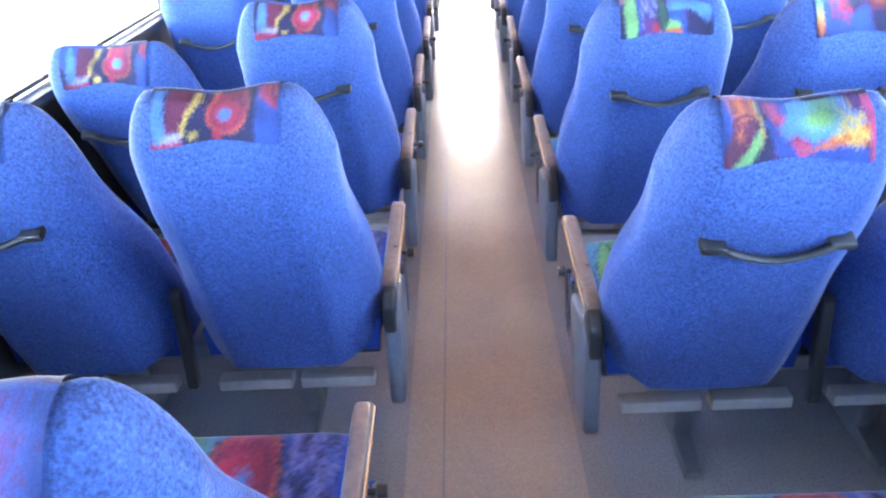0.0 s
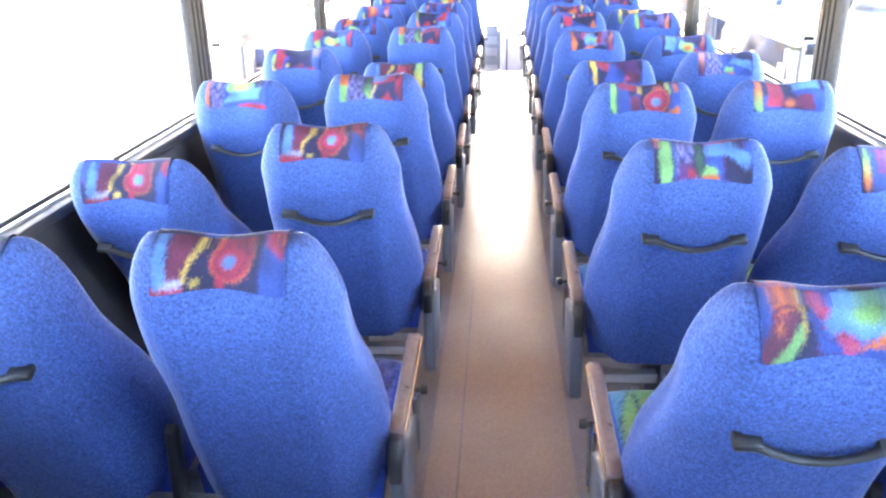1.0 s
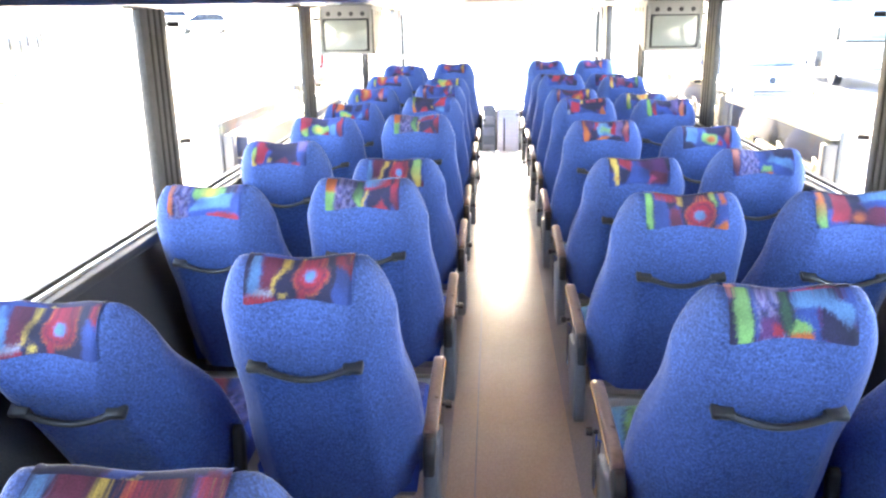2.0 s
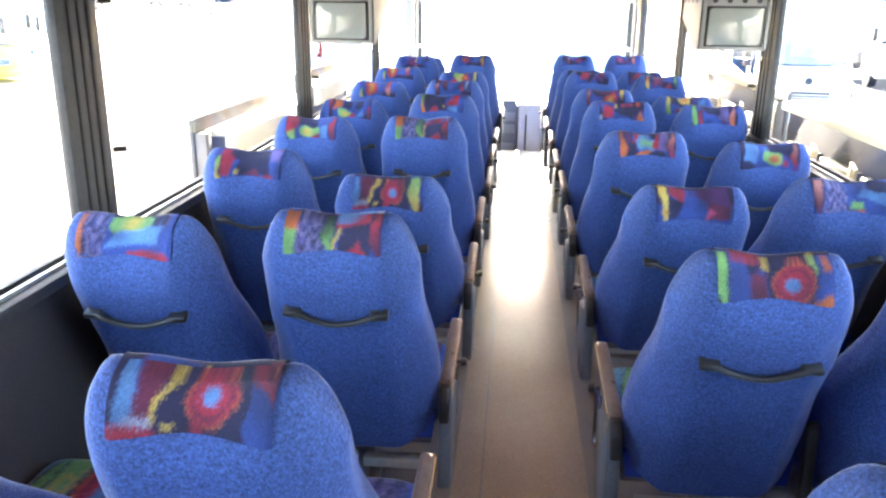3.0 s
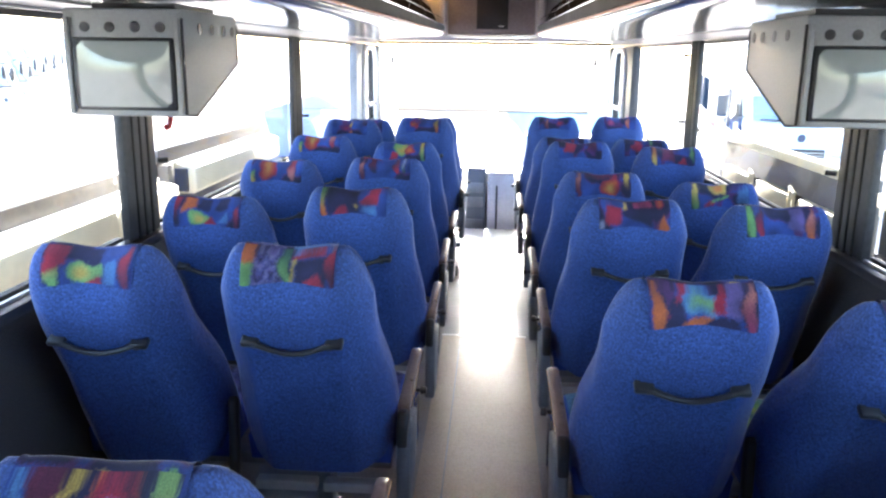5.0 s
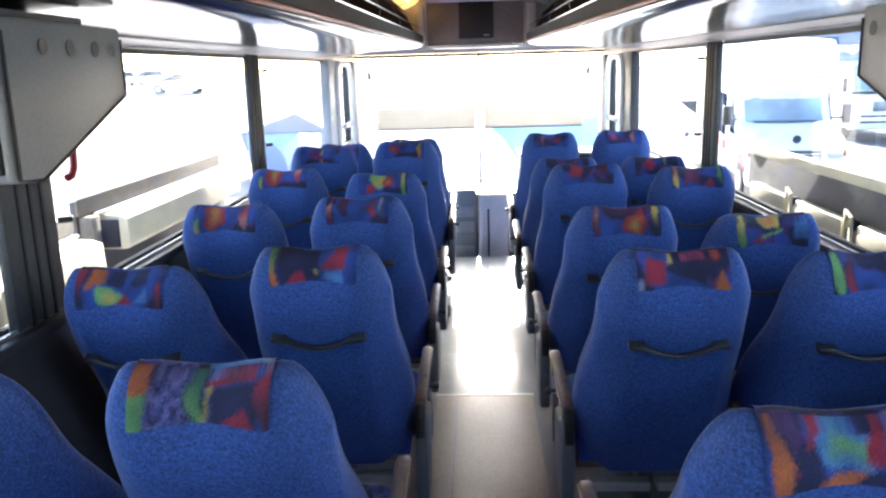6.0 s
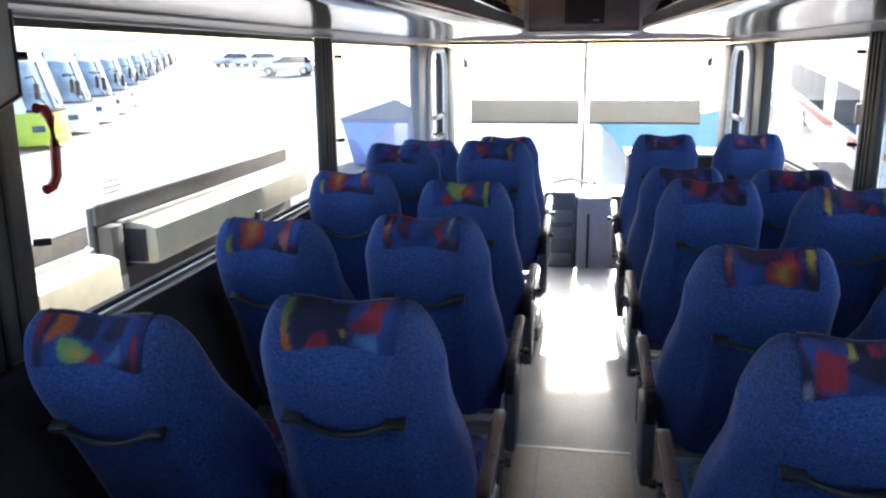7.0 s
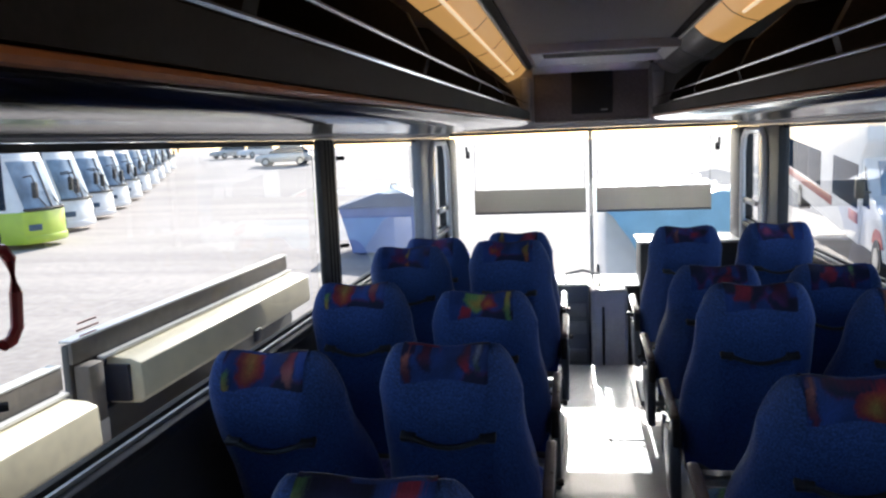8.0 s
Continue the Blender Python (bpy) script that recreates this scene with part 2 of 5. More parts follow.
structure("aisle_runner", box(-0.125, 0.305, REAR, 6.475, 0.0, 0.004), MAT_STRIP, "worn tan-grey vinyl runner along the aisle", "floor strip")
structure("aisle_joint", box(-0.035, -0.029, REAR, 6.472, 0.004, 0.0055), STEEL, "thin metal joint strip along the aisle floor", "trim")
structure("floor_joint", box(-0.13, 0.31, 6.475, 6.495, 0.0, 0.006), ALU, "thin metal joint across the aisle floor", "trim")

structure("floor_plate", box(-0.035, 0.285, 7.88, 8.95, 0.0, 0.003), FLOOR, "grey vinyl cover plate let into the aisle floor", "floor plate")
for n, (x0, x1, y0, y1) in enumerate(((-0.05, 0.300, 7.862, 7.879), (0.286, 0.300, 7.880, 8.95))):
    structure(f"floor_plate_edge_{n + 1}", box(x0, x1, y0, y1, 0.0, 0.006, 0.002), STEEL, "thin dark metal edge of the floor plate", "trim")
for side, x0, x1, inner in (("left", XL - 0.06, XL, 1), ("right", XR, XR + 0.06, -1)):
    structure(f"wall_{side}", box(x0, x1, REAR, FRONT, -0.30, SILL - 0.02), CARPET, "charcoal carpeted wall below the coach windows", "wall")
    face = XL if inner > 0 else XR
    structure(f"sill_{side}", box(min(face - 0.06 * inner, face + 0.035 * inner), max(face - 0.06 * inner, face + 0.035 * inner), REAR, FRONT, SILL - 0.02, SILL + 0.012, 0.008), TRIM, "dark narrow ledge below the coach windows", "sill")
    structure(f"sill_strip_{side}", box(face - 0.004, face + 0.006, REAR, FRONT, SILL + 0.012, SILL + 0.022), ALU, "thin bright metal strip along the window ledge", "trim")
    structure(f"wall_head_{side}", box(x0, x1, REAR, FRONT, HEAD, CEIL + 0.05), LINING, "pale lining above the coach windows", "wall")
    for n, (a, b) in enumerate(PILLARS):
        post = structure(f"pillar_{side}_{n + 1}", box(min(face - 0.018 * inner, face + 0.014 * inner), max(face - 0.018 * inner, face + 0.014 * inner), a, b, SILL + 0.012, HEAD, 0.012), TRIM, "dark grey upright pillar between coach windows", "pillar")
        for q in (0.28, 0.5, 0.72):
            y = a + (b - a) * q
            part("rib", box(min(face + 0.010 * inner, face + 0.019 * inner), max(face + 0.010 * inner, face + 0.019 * inner), y - 0.008, y + 0.008, SILL + 0.014, HEAD - 0.002, 0.003), RUBBER, post)
        for z in (1.08, 1.46):
            part("knob", tube([(face + 0.018 * inner, b - 0.01, z), (face + 0.045 * inner, b + 0.012, z)], 0.009), BLACK, post)
    structure(f"column_{side}", box(min(face - 0.05 * inner, face + 0.022 * inner), max(face - 0.05 * inner, face + 0.022 * inner), COLUMN[0], COLUMN[1] - 0.12, 0.2, HEAD, 0.01), COLUMN_PALE if inner > 0 else COLUMN_GREY, "pale grey door column behind the windscreen" if inner > 0 else "dark grey door column behind the windscreen", "pillar")
    structure(f"door_frame_{side}", box(min(face - 0.03 * inner, face + 0.012 * inner), max(face - 0.03 * inner, face + 0.012 * inner), COLUMN[1] - 0.118, COLUMN[1], 0.2, HEAD, 0.008), LINING, "pale upright of the front door frame", "trim")
    structure(f"corner_post_{side}", box(min(face - 0.06 * inner, face + 0.05 * inner), max(face - 0.06 * inner, face + 0.05 * inner), FRONT - 0.36, FRONT, SILL - 0.4, HEAD, 0.02), TRIM, "dark corner post beside the windscreen", "pillar")
    structure(f"corner_rail_{side}", box(min(face, face + 0.03 * inner), max(face, face + 0.03 * inner), COLUMN[1], FRONT - 0.36, 0.98, 1.02, 0.006), LINING, "pale rail across the small front side window", "trim")
    edges = [REAR] + [v for p in PILLARS for v in p] + [*COLUMN, FRONT - 0.36]
    for n in range(0, len(edges), 2):
        a, b = edges[n], edges[n + 1]
        w = new(f"window_{side}_{n // 2 + 1}")
        tagged(w, "large clear coach side window with black rubber seal", "window", "", "structure")
        x = face - 0.025 * inner
        pane = part("pane", box(x - 0.003, x + 0.003, a, b, SILL + 0.012, HEAD), GLASS, w)
        pane.visible_shadow = False
        for z in (SILL + 0.020, HEAD - 0.012):
            part("seal", box(x - 0.012, x + 0.012, a, b, z - 0.008, z + 0.010), RUBBER, w)
bm = bmesh.new()
for x0, x1, z0, z1 in ((XL, XR, -0.06, 1.27), (XL, XR, 1.50, CEIL + 0.05), (XL, -0.46, 1.27, 1.50), (0.66, XR, 1.27, 1.50)):
    add_box(bm, x0, x1, REAR - 0.06, REAR, z0, z1)
# Out-of-view opening, added so daylight reaches the seat backs from behind.
rear = tagged(new("added_rear_window"), "unseen clear rear window added to light the seat backs", "window", "", "structure")
part("pane", box(-0.46, 0.66, REAR - 0.034, REAR - 0.028, 1.27, 1.50), GLASS, rear).visible_shadow = False
for z in (1.276, 1.494):
    part("seal", box(-0.46, 0.66, REAR - 0.045, REAR - 0.015, z - 0.006, z + 0.006), RUBBER, rear)
structure("wall_rear", bm, CARPET, "charcoal carpeted rear wall of the coach", "wall")
structure("ceiling", box(XL - 0.06, XR + 0.06, REAR - 0.06, FRONT + 0.05, CEIL, CEIL + 0.06), CEILING, "grey carpeted coach ceiling", "ceiling")
structure("front_header", box(XL, XR, FRONT - 0.30, FRONT, 1.585, CEIL), LINING, "pale panel above the windscreen", "wall")
structure("front_bulkhead", box(XL - 0.06, XR + 0.06, FRONT, FRONT + 0.06, -0.36, 0.36), GREY, "grey front panel below the windscreen", "wall")
structure("dashboard", extrude_profile([(FRONT - 0.42, -0.30), (FRONT - 0.42, 0.22), (FRONT - 0.34, 0.34), (FRONT, 0.38), (FRONT, -0.30)], XL + 0.002, XR - 0.002, "x", 0.02), BLACK, "dark dashboard below the windscreen", "dashboard")
structure("dashboard_cabinet", box(0.46, XR - 0.004, FRONT - 0.46, FRONT - 0.004, 0.10, 0.685, 0.012), BLACK, "dark high cabinet beside the windscreen", "dashboard")
structure("dashboard_ledge", box(0.44, XR - 0.004, FRONT - 0.48, FRONT - 0.004, 0.687, 0.705, 0.006), LINING, "pale ledge on the dark front cabinet", "ledge")
ws = tagged(new("windscreen"), "large two-piece coach windscreen with a slim centre bar", "windscreen", "", "structure")
for x0, x1 in ((XL + 0.002, 0.0895), (0.1205, XR - 0.002)):
    p = part("pane", box(x0, x1, FRONT + 0.01, FRONT + 0.016, 0.36, 1.585), GLASS, ws)
    p.visible_shadow = False
part("centre_bar", box(0.090, 0.120, FRONT - 0.004, FRONT + 0.022, 0.36, 1.585, 0.006), WHITE, ws)
part("top_frame", box(XL, XR, FRONT - 0.02, FRONT + 0.03, 1.555, 1.584, 0.006), TRIM, ws)


# ---- racks, ceiling fittings ----
def rack(side):
    """The overhead luggage rack along one side."""
    k = 1 if side == "left" else -1
    wall = XL if k > 0 else XR
    lip = (MID - 0.385) if k > 0 else (MID + 0.335)
    y0, y1 = REAR, 8.80
    ob = thing("luggage_rack", pose(0, 0, 0), "dark open overhead luggage rack with a pale glossy underside", "luggage rack", "overhead racks")
    X = lambda d: wall + k * d
    wide = abs(lip - wall)
    w1 = wide * 0.34
    def slope(bm):
        """The inner lip falls slightly towards the rear."""
        for v in bm.verts:
            v.co.z += 0.014 * (v.co.y - 8.8) * min(1.0, abs(v.co.x - wall) / wide)
        return bm
    part("pelmet", slope(extrude_profile([(X(0.0), 1.546), (X(w1), 1.556), (X(w1), 1.566), (X(0.0), 1.562)], y0, y1)), PELMET, ob, "pale strip above the windows")
    under = [(X(w1 + 0.004), 1.560), (X(wide * 0.55), 1.578), (X(wide - 0.06), 1.588), (X(wide - 0.01), 1.600), (X(wide), 1.612), (X(wide), 1.624), (X(wide - 0.05), 1.610), (X(wide * 0.55), 1.594), (X(w1 + 0.004), 1.574)]
    part("underside", slope(extrude_profile(under, y0, y1)), GLOSS, ob)
    part("edge", slope(extrude_profile([(X(wide - 0.02), 1.626), (X(wide + 0.006), 1.626), (X(wide + 0.008), 1.668), (X(wide - 0.01), 1.672)], y0, y1)), RACK, ob)
    part("piping", slope(tube([(X(wide + 0.010), y0, 1.618), (X(wide + 0.010), y1, 1.618)], 0.005)), ORANGE, ob)
    part("base", box(min(X(0.02), X(wide - 0.03)), max(X(0.02), X(wide - 0.03)), y0, y1, 1.60, 1.606), RACK, ob)
    for z in (1.676, 1.716):
        part("rail", slope(tube([(X(wide - 0.002), y0, z), (X(wide - 0.002), y1, z)], 0.004)), CHROME, ob)
    part("backing", box(min(X(0.012), X(0.03)), max(X(0.012), X(0.03)), y0, y1, 1.64, CEIL - 0.01), RACK, ob)
    y = 0.35
    while y < y1:
        part("divider", extrude_profile([(X(0.03), 1.61), (X(wide - 0.03), 1.61), (X(wide - 0.01), 1.68), (X(wide - 0.05), 1.76), (X(wide - 0.16), 1.85), (X(0.03), 1.94)], y, y + 0.035, "y"), RACK, ob)
        y += 0.86
    part("valance", extrude_profile([(X(wide - 0.13), 1.865), (X(wide - 0.13), CEIL - 0.005), (X(wide + 0.03), CEIL - 0.005), (X(wide + 0.03), 1.94)], y0, y1), RACK, ob)
    end = extrude_profile([(X(0.03), 1.552), (X(wide), 1.60), (X(wide + 0.012), 1.70), (X(wide + 0.03), CEIL - 0.004), (X(0.03), CEIL - 0.004)], y1, y1 + 0.03)
    part("end_panel", end, LINING, ob)
    return ob, X, wide


for side in ("left", "right"):
    ob, X, wide = rack(side)
    lamp = thing("strip_lamp", pose(0, 0, 0), "amber strip lamp cover along the ceiling edge", "lamp", "ceiling strip lamps")
    y = 0.2
    while y < 8.5:
        lit = side == "left" or y < 7.0
        rim = [(X(wide - 0.125), 1.850), (X(wide - 0.085), 1.862), (X(wide - 0.045), 1.884), (X(wide - 0.012), 1.918)]
        seg = extrude_profile(rim + [(X(wide - 0.020), 1.930), (X(wide - 0.13), 1.87)], y, y + 0.582)
        part("lamp_cover", seg, AMBER if lit else LINING, lamp, "glowing amber plastic cover" if lit else "pale unlit plastic cover")
        part("joint", extrude_profile([(p, q - 0.0015) for p, q in rim] + [(X(wide - 0.020), 1.930), (X(wide - 0.13), 1.87)], y + 0.5825, y + 0.5885), BLACK, lamp)
        y += 0.589
    # Added glowing strip: a highlight on the cover, not a lamp of its own.
    part("edge_highlight", tube([(X(wide - 0.066), 0.2, 1.8715), (X(wide - 0.066), 8.49 if side == "left" else 6.6, 1.8715)], 0.006, 6), EDGE_GLOW, lamp, "glowing strip standing for the highlight along the lamp cover")
    part("channel", tube([(X(wide - 0.006), 0.2, 1.922), (X(wide - 0.006), 8.78, 1.922)], 0.007), ALU, lamp)

hatch = thing("roof_hatch", pose(0.115, 7.98, CEIL - 0.05), "closed roof hatch with a pale frame and dark slot", "roof hatch")
for n, (flip, reach, wide) in enumerate(((0, 0.31, 0.34), (180, 0.31, 0.34), (90, 0.34, 0.31), (270, 0.34, 0.31))):
    bm = bmesh.new()
    rows = [[bm.verts.new((k * w, -q, z)) for k in (-1, 1)] for w, q, z in ((wide, reach, 0.05), (wide - 0.006, reach - 0.006, 0.012), (wide - 0.014, reach - 0.014, 0.008), (wide - 0.060, reach - 0.060, 0.046))]
    for r0, r1 in zip(rows, rows[1:]):
        bm.faces.new((r0[0], r0[1], r1[1], r1[0]))
    bmesh.ops.transform(bm, matrix=pose(0, 0, 0, 0, 0, flip), verts=bm.verts)
    part("frame", bm, FRAME, hatch)
part("cover", box(-0.285, 0.285, -0.255, 0.255, 0.040, 0.0485, 0.003), RUBBER, hatch)
part("catch", box(-0.05, 0.05, -0.16, -0.13, 0.026, 0.0395, 0.003), BLACK, hatch)

bulk = thing("overhead_cabinet", pose(0, 8.80, 0), "dark overhead front cabinet with a small black screen", "cabinet")
part("body", box(MID - 0.37, MID + 0.325, 0.0, 0.9, 1.60, CEIL - 0.002, 0.03, 3), RACK_EDGE, bulk)
part("screen", box(MID - 0.135, MID + 0.105, -0.008, 0.004, 1.645, 1.89, 0.006), BLACK, bulk, "small black glossy screen")
part("lower_lip", box(MID - 0.37, MID + 0.325, -0.012, 0.02, 1.585, 1.598, 0.004), LINING, bulk)
for x in (MID - 0.36, MID + 0.315):
    part("edge_trim", tube([(x, -0.004, 1.60), (x, -0.004, 1.90), (x + (0.03 if x < MID else -0.03), -0.004, 1.935)], 0.008), LINING, bulk)
part("coving", extrude_profile([(-0.046, CEIL - 0.003), (-0.040, 1.93), (-0.004, 1.885), (-0.004, CEIL - 0.003)], MID - 0.36, MID + 0.315, "x", 0.003), FRAME, bulk, "pale coving between ceiling and cabinet")
for x0, x1 in ((MID - 0.43, MID - 0.372), (MID + 0.327, MID + 0.395)):
    post = part("corner_panel", box(x0, x1, -0.05, -0.004, 1.625, 1.87, 0.012), LINING, bulk, "pale grey corner panel with a screw")
    part("screw", tube([((x0 + x1) / 2, -0.054, 1.72), ((x0 + x1) / 2, -0.048, 1.72)], 0.006, 10), STEEL, post)
part("badge", box(MID + 0.035, MID + 0.075, -0.012, -0.0085, 1.662, 1.670), ALU, bulk)


# ---- televisions ----
def television(x, z):
    ob = thing("television", pose(x, 4.15, z), "grey boxed tube television hung below the luggage rack", "television", "hanging televisions")
    case = extrude_profile([(0.0, 0.0), (0.06, -0.005), (0.36, 0.105), (0.36, 0.219), (0.0, 0.219)], -0.126, 0.126, "x", 0.007)
    part("case", case, TVGREY, ob)
    part("bezel", box(-0.108, 0.108, -0.006, 0.002, 0.012, 0.160, 0.004), BLACK, ob)
    bm = bmesh.new()
    bmesh.ops.create_grid(bm, x_segments=16, y_segments=12, size=1.0)
    for v in bm.verts:
        v.co = Vector((v.co.x * 0.098, -0.006 - 0.006 * (1 - v.co.x ** 2) * (1 - v.co.y ** 2), 0.086 + v.co.y * 0.067))
    part("screen", bm, SCREEN, ob, "curved glossy grey tube screen")
    for q in (-0.08, -0.027, 0.027, 0.08):
        part("vent", tube([(q, -0.002, 0.181), (q, 0.004, 0.181)], 0.0105, 12), BLACK, ob)
    for s in (-1, 1):
        for q in (0.10, 0.18, 0.26, 0.32):
            part("vent", tube([(s * 0.122, q, 0.182), (s * 0.1275, q, 0.182)], 0.012, 12), BLACK, ob)
        part("edge_strip", tube([(s * 0.125, 0.003, 0.20), (s * 0.125, 0.003, 0.004), (s * 0.125, 0.06, -0.002), (s * 0.125, 0.358, 0.107), (s * 0.125, 0.358, 0.20)], 0.003, 6), BLACK, ob)
        part("face_strip", box(s * 0.1165 - 0.005, s * 0.1165 + 0.005, -0.008, -0.001, 0.006, 0.200, 0.002), TVGREY, ob)
    part("bracket", box(-0.09, 0.09, 0.06, 0.30, 0.2195, 1.538 - z), DULL, ob)


television(-0.660, 1.305)
television(0.842, 1.304)


# ---- seats ----
SH, SB = 0.662, -0.03


def half_width(t):
    q = min(1.0, max(0.0, (t - 0.15) / 0.75))
    return 0.217 - 0.032 * q * q * (3 - 2 * q)


def wing(t):
    """How far the side faces of a backrest reach forward: deep at the body, shallower at the head."""
    q = min(1.0, max(0.0, (t - 0.40) / 0.38))
    return 0.092 - 0.044 * q * q * (3 - 2 * q)


def seat_top(s):
    a = abs(s)
    z = SH
    if a > 0.64:
        z -= 0.120 * ((a - 0.64) / 0.36) ** 2.0
    if a < 0.66:
        z -= 0.020 * math.cos(math.pi * a / 1.32) ** 2
    return z


def seat_point(s, t, face, grow=0.0):
    """A point of the backrest: s across (-1 to 1), t up (0 to 1), face -1 behind and 1 in front."""
    a = abs(s)
    body = (1 - a ** 6) ** 0.5 * (1 - t ** 16) ** 0.5
    thick = 0.008 + (0.050 if face < 0 else 0.056) * body + grow
    z = SB + t * (seat_top(s) - SB) + grow * t ** 8
    side = max(0.0, (a - 0.54) / 0.46)
    mid = wing(t) * (side ** 1.08 * 0.92 + 0.08 * a ** 2)
    crest = max(0.0, (t - 0.80) / 0.20)
    y = mid + face * thick + 0.058 * crest ** 2 * (1 - a ** 3)
    if face > 0:
        y += (1 - a ** 4) * (1 - t ** 3) * 0.035 + 0.012 * math.sin(math.pi * min(1.0, t * 1.1))
    return (s * half_width(t), y, z)


def backrest_mesh():
    ns, nt = 32, 44
    verts, faces = [], []
    for i in range(nt + 1):
        t = 1 - (1 - i / nt) ** 2.2
        ring = [seat_point(math.sin(math.pi / 2 * (2 * j / ns - 1)), t, -1) for j in range(ns + 1)]
        ring += [seat_point(math.sin(math.pi / 2 * (1 - 2 * j / ns)), t, 1) for j in range(ns + 1)]
        verts += ring
    n = 2 * (ns + 1)
    for i in range(nt):
        for j in range(n):
            a, b = i * n + j, i * n + (j + 1) % n
            faces.append((a, b, b + n, a + n))
    faces.append(tuple(range(n))[::-1])
    top = nt * n
    for j in range(ns):
        faces.append((top + j, top + j + 1, top + n - 2 - j, top + n - 1 - j))
    mesh = bpy.data.meshes.new("backrest")
    mesh.from_pydata(verts, [], faces)
    mesh.materials.append(BLUE)
    return mesh


C = dict(navy=(0.012, 0.012, 0.060), blue=(0.020, 0.065, 0.33), sky=(0.09, 0.25, 0.60), red=(0.36, 0.018, 0.042), orange=(0.54, 0.14, 0.025), yellow=(0.62, 0.46, 0.09),
         green=(0.20, 0.46, 0.15), lilac=(0.15, 0.12, 0.38), purple=(0.09, 0.020, 0.14), pink=(0.45, 0.06, 0.17), pale=(0.30, 0.34, 0.55), maroon=(0.13, 0.015, 0.05), peach=(0.45, 0.17, 0.15), leaf=(0.03, 0.11, 0.06))


def inside(u, v, pts):
    hit, n = False, len(pts)
    for i in range(n):
        (a, b), (c, d) = pts[i], pts[i - 1]
        if (b > v) != (d > v) and u < (c - a) * (v - b) / (d - b) + a:
            hit = not hit
    return hit


def blend(a, b, f):
    f = min(1.0, max(0.0, f))
    return tuple(p + (q - p) * f for p, q in zip(C[a], C[b]))


def motif(kind, u, v, d, was):
    """The colour that one motif of the print gives at u, v, or what was there."""
    if kind == "poly":
        return C[d[0]] if inside(u, v, d[1:]) else was
    if kind == "leaf":
        a, b, w, h, top, low = d
        q = (v - b) / h
        side = abs(u - a - 0.10 * (q * q - 0.4))
        room = w * max(0.0, 1 - q * q) ** 0.7
        return blend(low, top, q * 0.9 + 0.5) if side < room else (C["navy"] if side < room + 0.035 and abs(q) < 1 else was)
    if kind == "drop":
        a, b, r, up = d
        x, y = (u - a) / r, up * (v - b) * 0.80 / r
        q = math.hypot(x, y) - 0.16 * min(1.0, max(0.0, x + y - 0.4))
        if math.hypot((x + 0.45) * 4.5, (y + 1.02) * 3.5) < 1:
            return C["red"]
        for edge, tone in ((0.36, "sky"), (0.66, "red"), (0.76, "maroon"), (0.90, "red"), (0.97, "orange"), (1.10, "navy")):
            if q < edge:
                return C[tone]
        return was
    if kind == "zig":
        a, b = d
        if not a < u < b:
            return was
        wave = math.sin(v * 17 + 5 * abs(math.sin((u - a) * 13)) + 3 * noise.noise((u * 4, v * 4, 1.0)))
        return C["navy"] if wave > 0.6 else (blend("lilac", "blue", 0.4 + noise.noise((u * 5, v * 5, 2.0))) if wave > -0.75 else blend("lilac", "pale", 0.5))
    if kind == "glow":
        a, b, r, core, rim = d
        q = math.hypot((u - a) * 0.8, (v - b) * 0.9) / r + 0.5 * noise.noise((u * 3.5, v * 3.0, r * 9))
        return was if q > 1 else blend(core, rim, q * 1.5 - 0.25)
    if kind == "burst":
        a, b, r = d
        q = math.hypot(u - a, (v - b) * 0.8) / r + 0.55 * noise.noise((u * 3.2, v * 3.2, 5.0))
        return was if q > 1 else (blend("yellow", "orange", q * 2.2) if q < 0.45 else blend("orange", "red", (q - 0.45) * 2.2))
    if kind == "grit":
        a, b, r, tone = d
        q = math.hypot(u - a, (v - b) * 0.8) / r
        return C[tone] if q < 1 and noise.noise((u * 16, v * 14, 6.0)) > -0.05 + 0.5 * (q - 0.5) else was
    return was


def design(seed, marks=()):
    """The print of one seat: a navy and blue ground with soft-edged motifs on it. u and v run from -1 to 1 and 0 to 1."""
    grain = random.Random(seed + 99)
    if not marks:
        r = random.Random(seed)
        marks = [("leaf", r.uniform(-0.9, 0.9), r.uniform(0.3, 0.7), 0.10, 0.4, r.choice(("red", "green", "peach", "yellow")), r.choice(("orange", "red", "maroon"))),
                 ("glow", r.uniform(-0.6, 0.6), r.uniform(0.3, 0.8), 0.24, r.choice(("orange", "red", "pink")), r.choice(("red", "maroon", "purple"))),
                 ("grit", r.uniform(-0.8, 0.8), r.uniform(0.2, 0.9), 0.3, r.choice(("purple", "lilac", "red")))]

    def sample(u, v):
        u, v = u + 0.07 * noise.noise((u * 3.1 + seed, v * 2.7, 3.3)), v + 0.08 * noise.noise((u * 2.9, v * 3.3 + seed, 8.1))
        k = noise.noise((u * 1.7 + seed * 0.37, v * 1.5, 0.5))
        c = C["navy"] if k > 0.05 else (C["purple"] if k > 0.0 else C["blue"])
        for kind, *d in marks:
            c = motif(kind, u, v, d, c)
        return c

    def colour(u, v):
        got = [sample(u + grain.gauss(0, 0.026), v + grain.gauss(0, 0.032)) for _ in range(4)]
        g = (1 + grain.uniform(-0.15, 0.15)) / 4
        fade = 0.55 + 0.40 * noise.noise((u * 2.2, v * 2.0, seed * 0.71))
        return tuple(fade * g * sum(c[i] for c in got) + 0.05 * C["blue"][i] for i in range(3))

    return colour


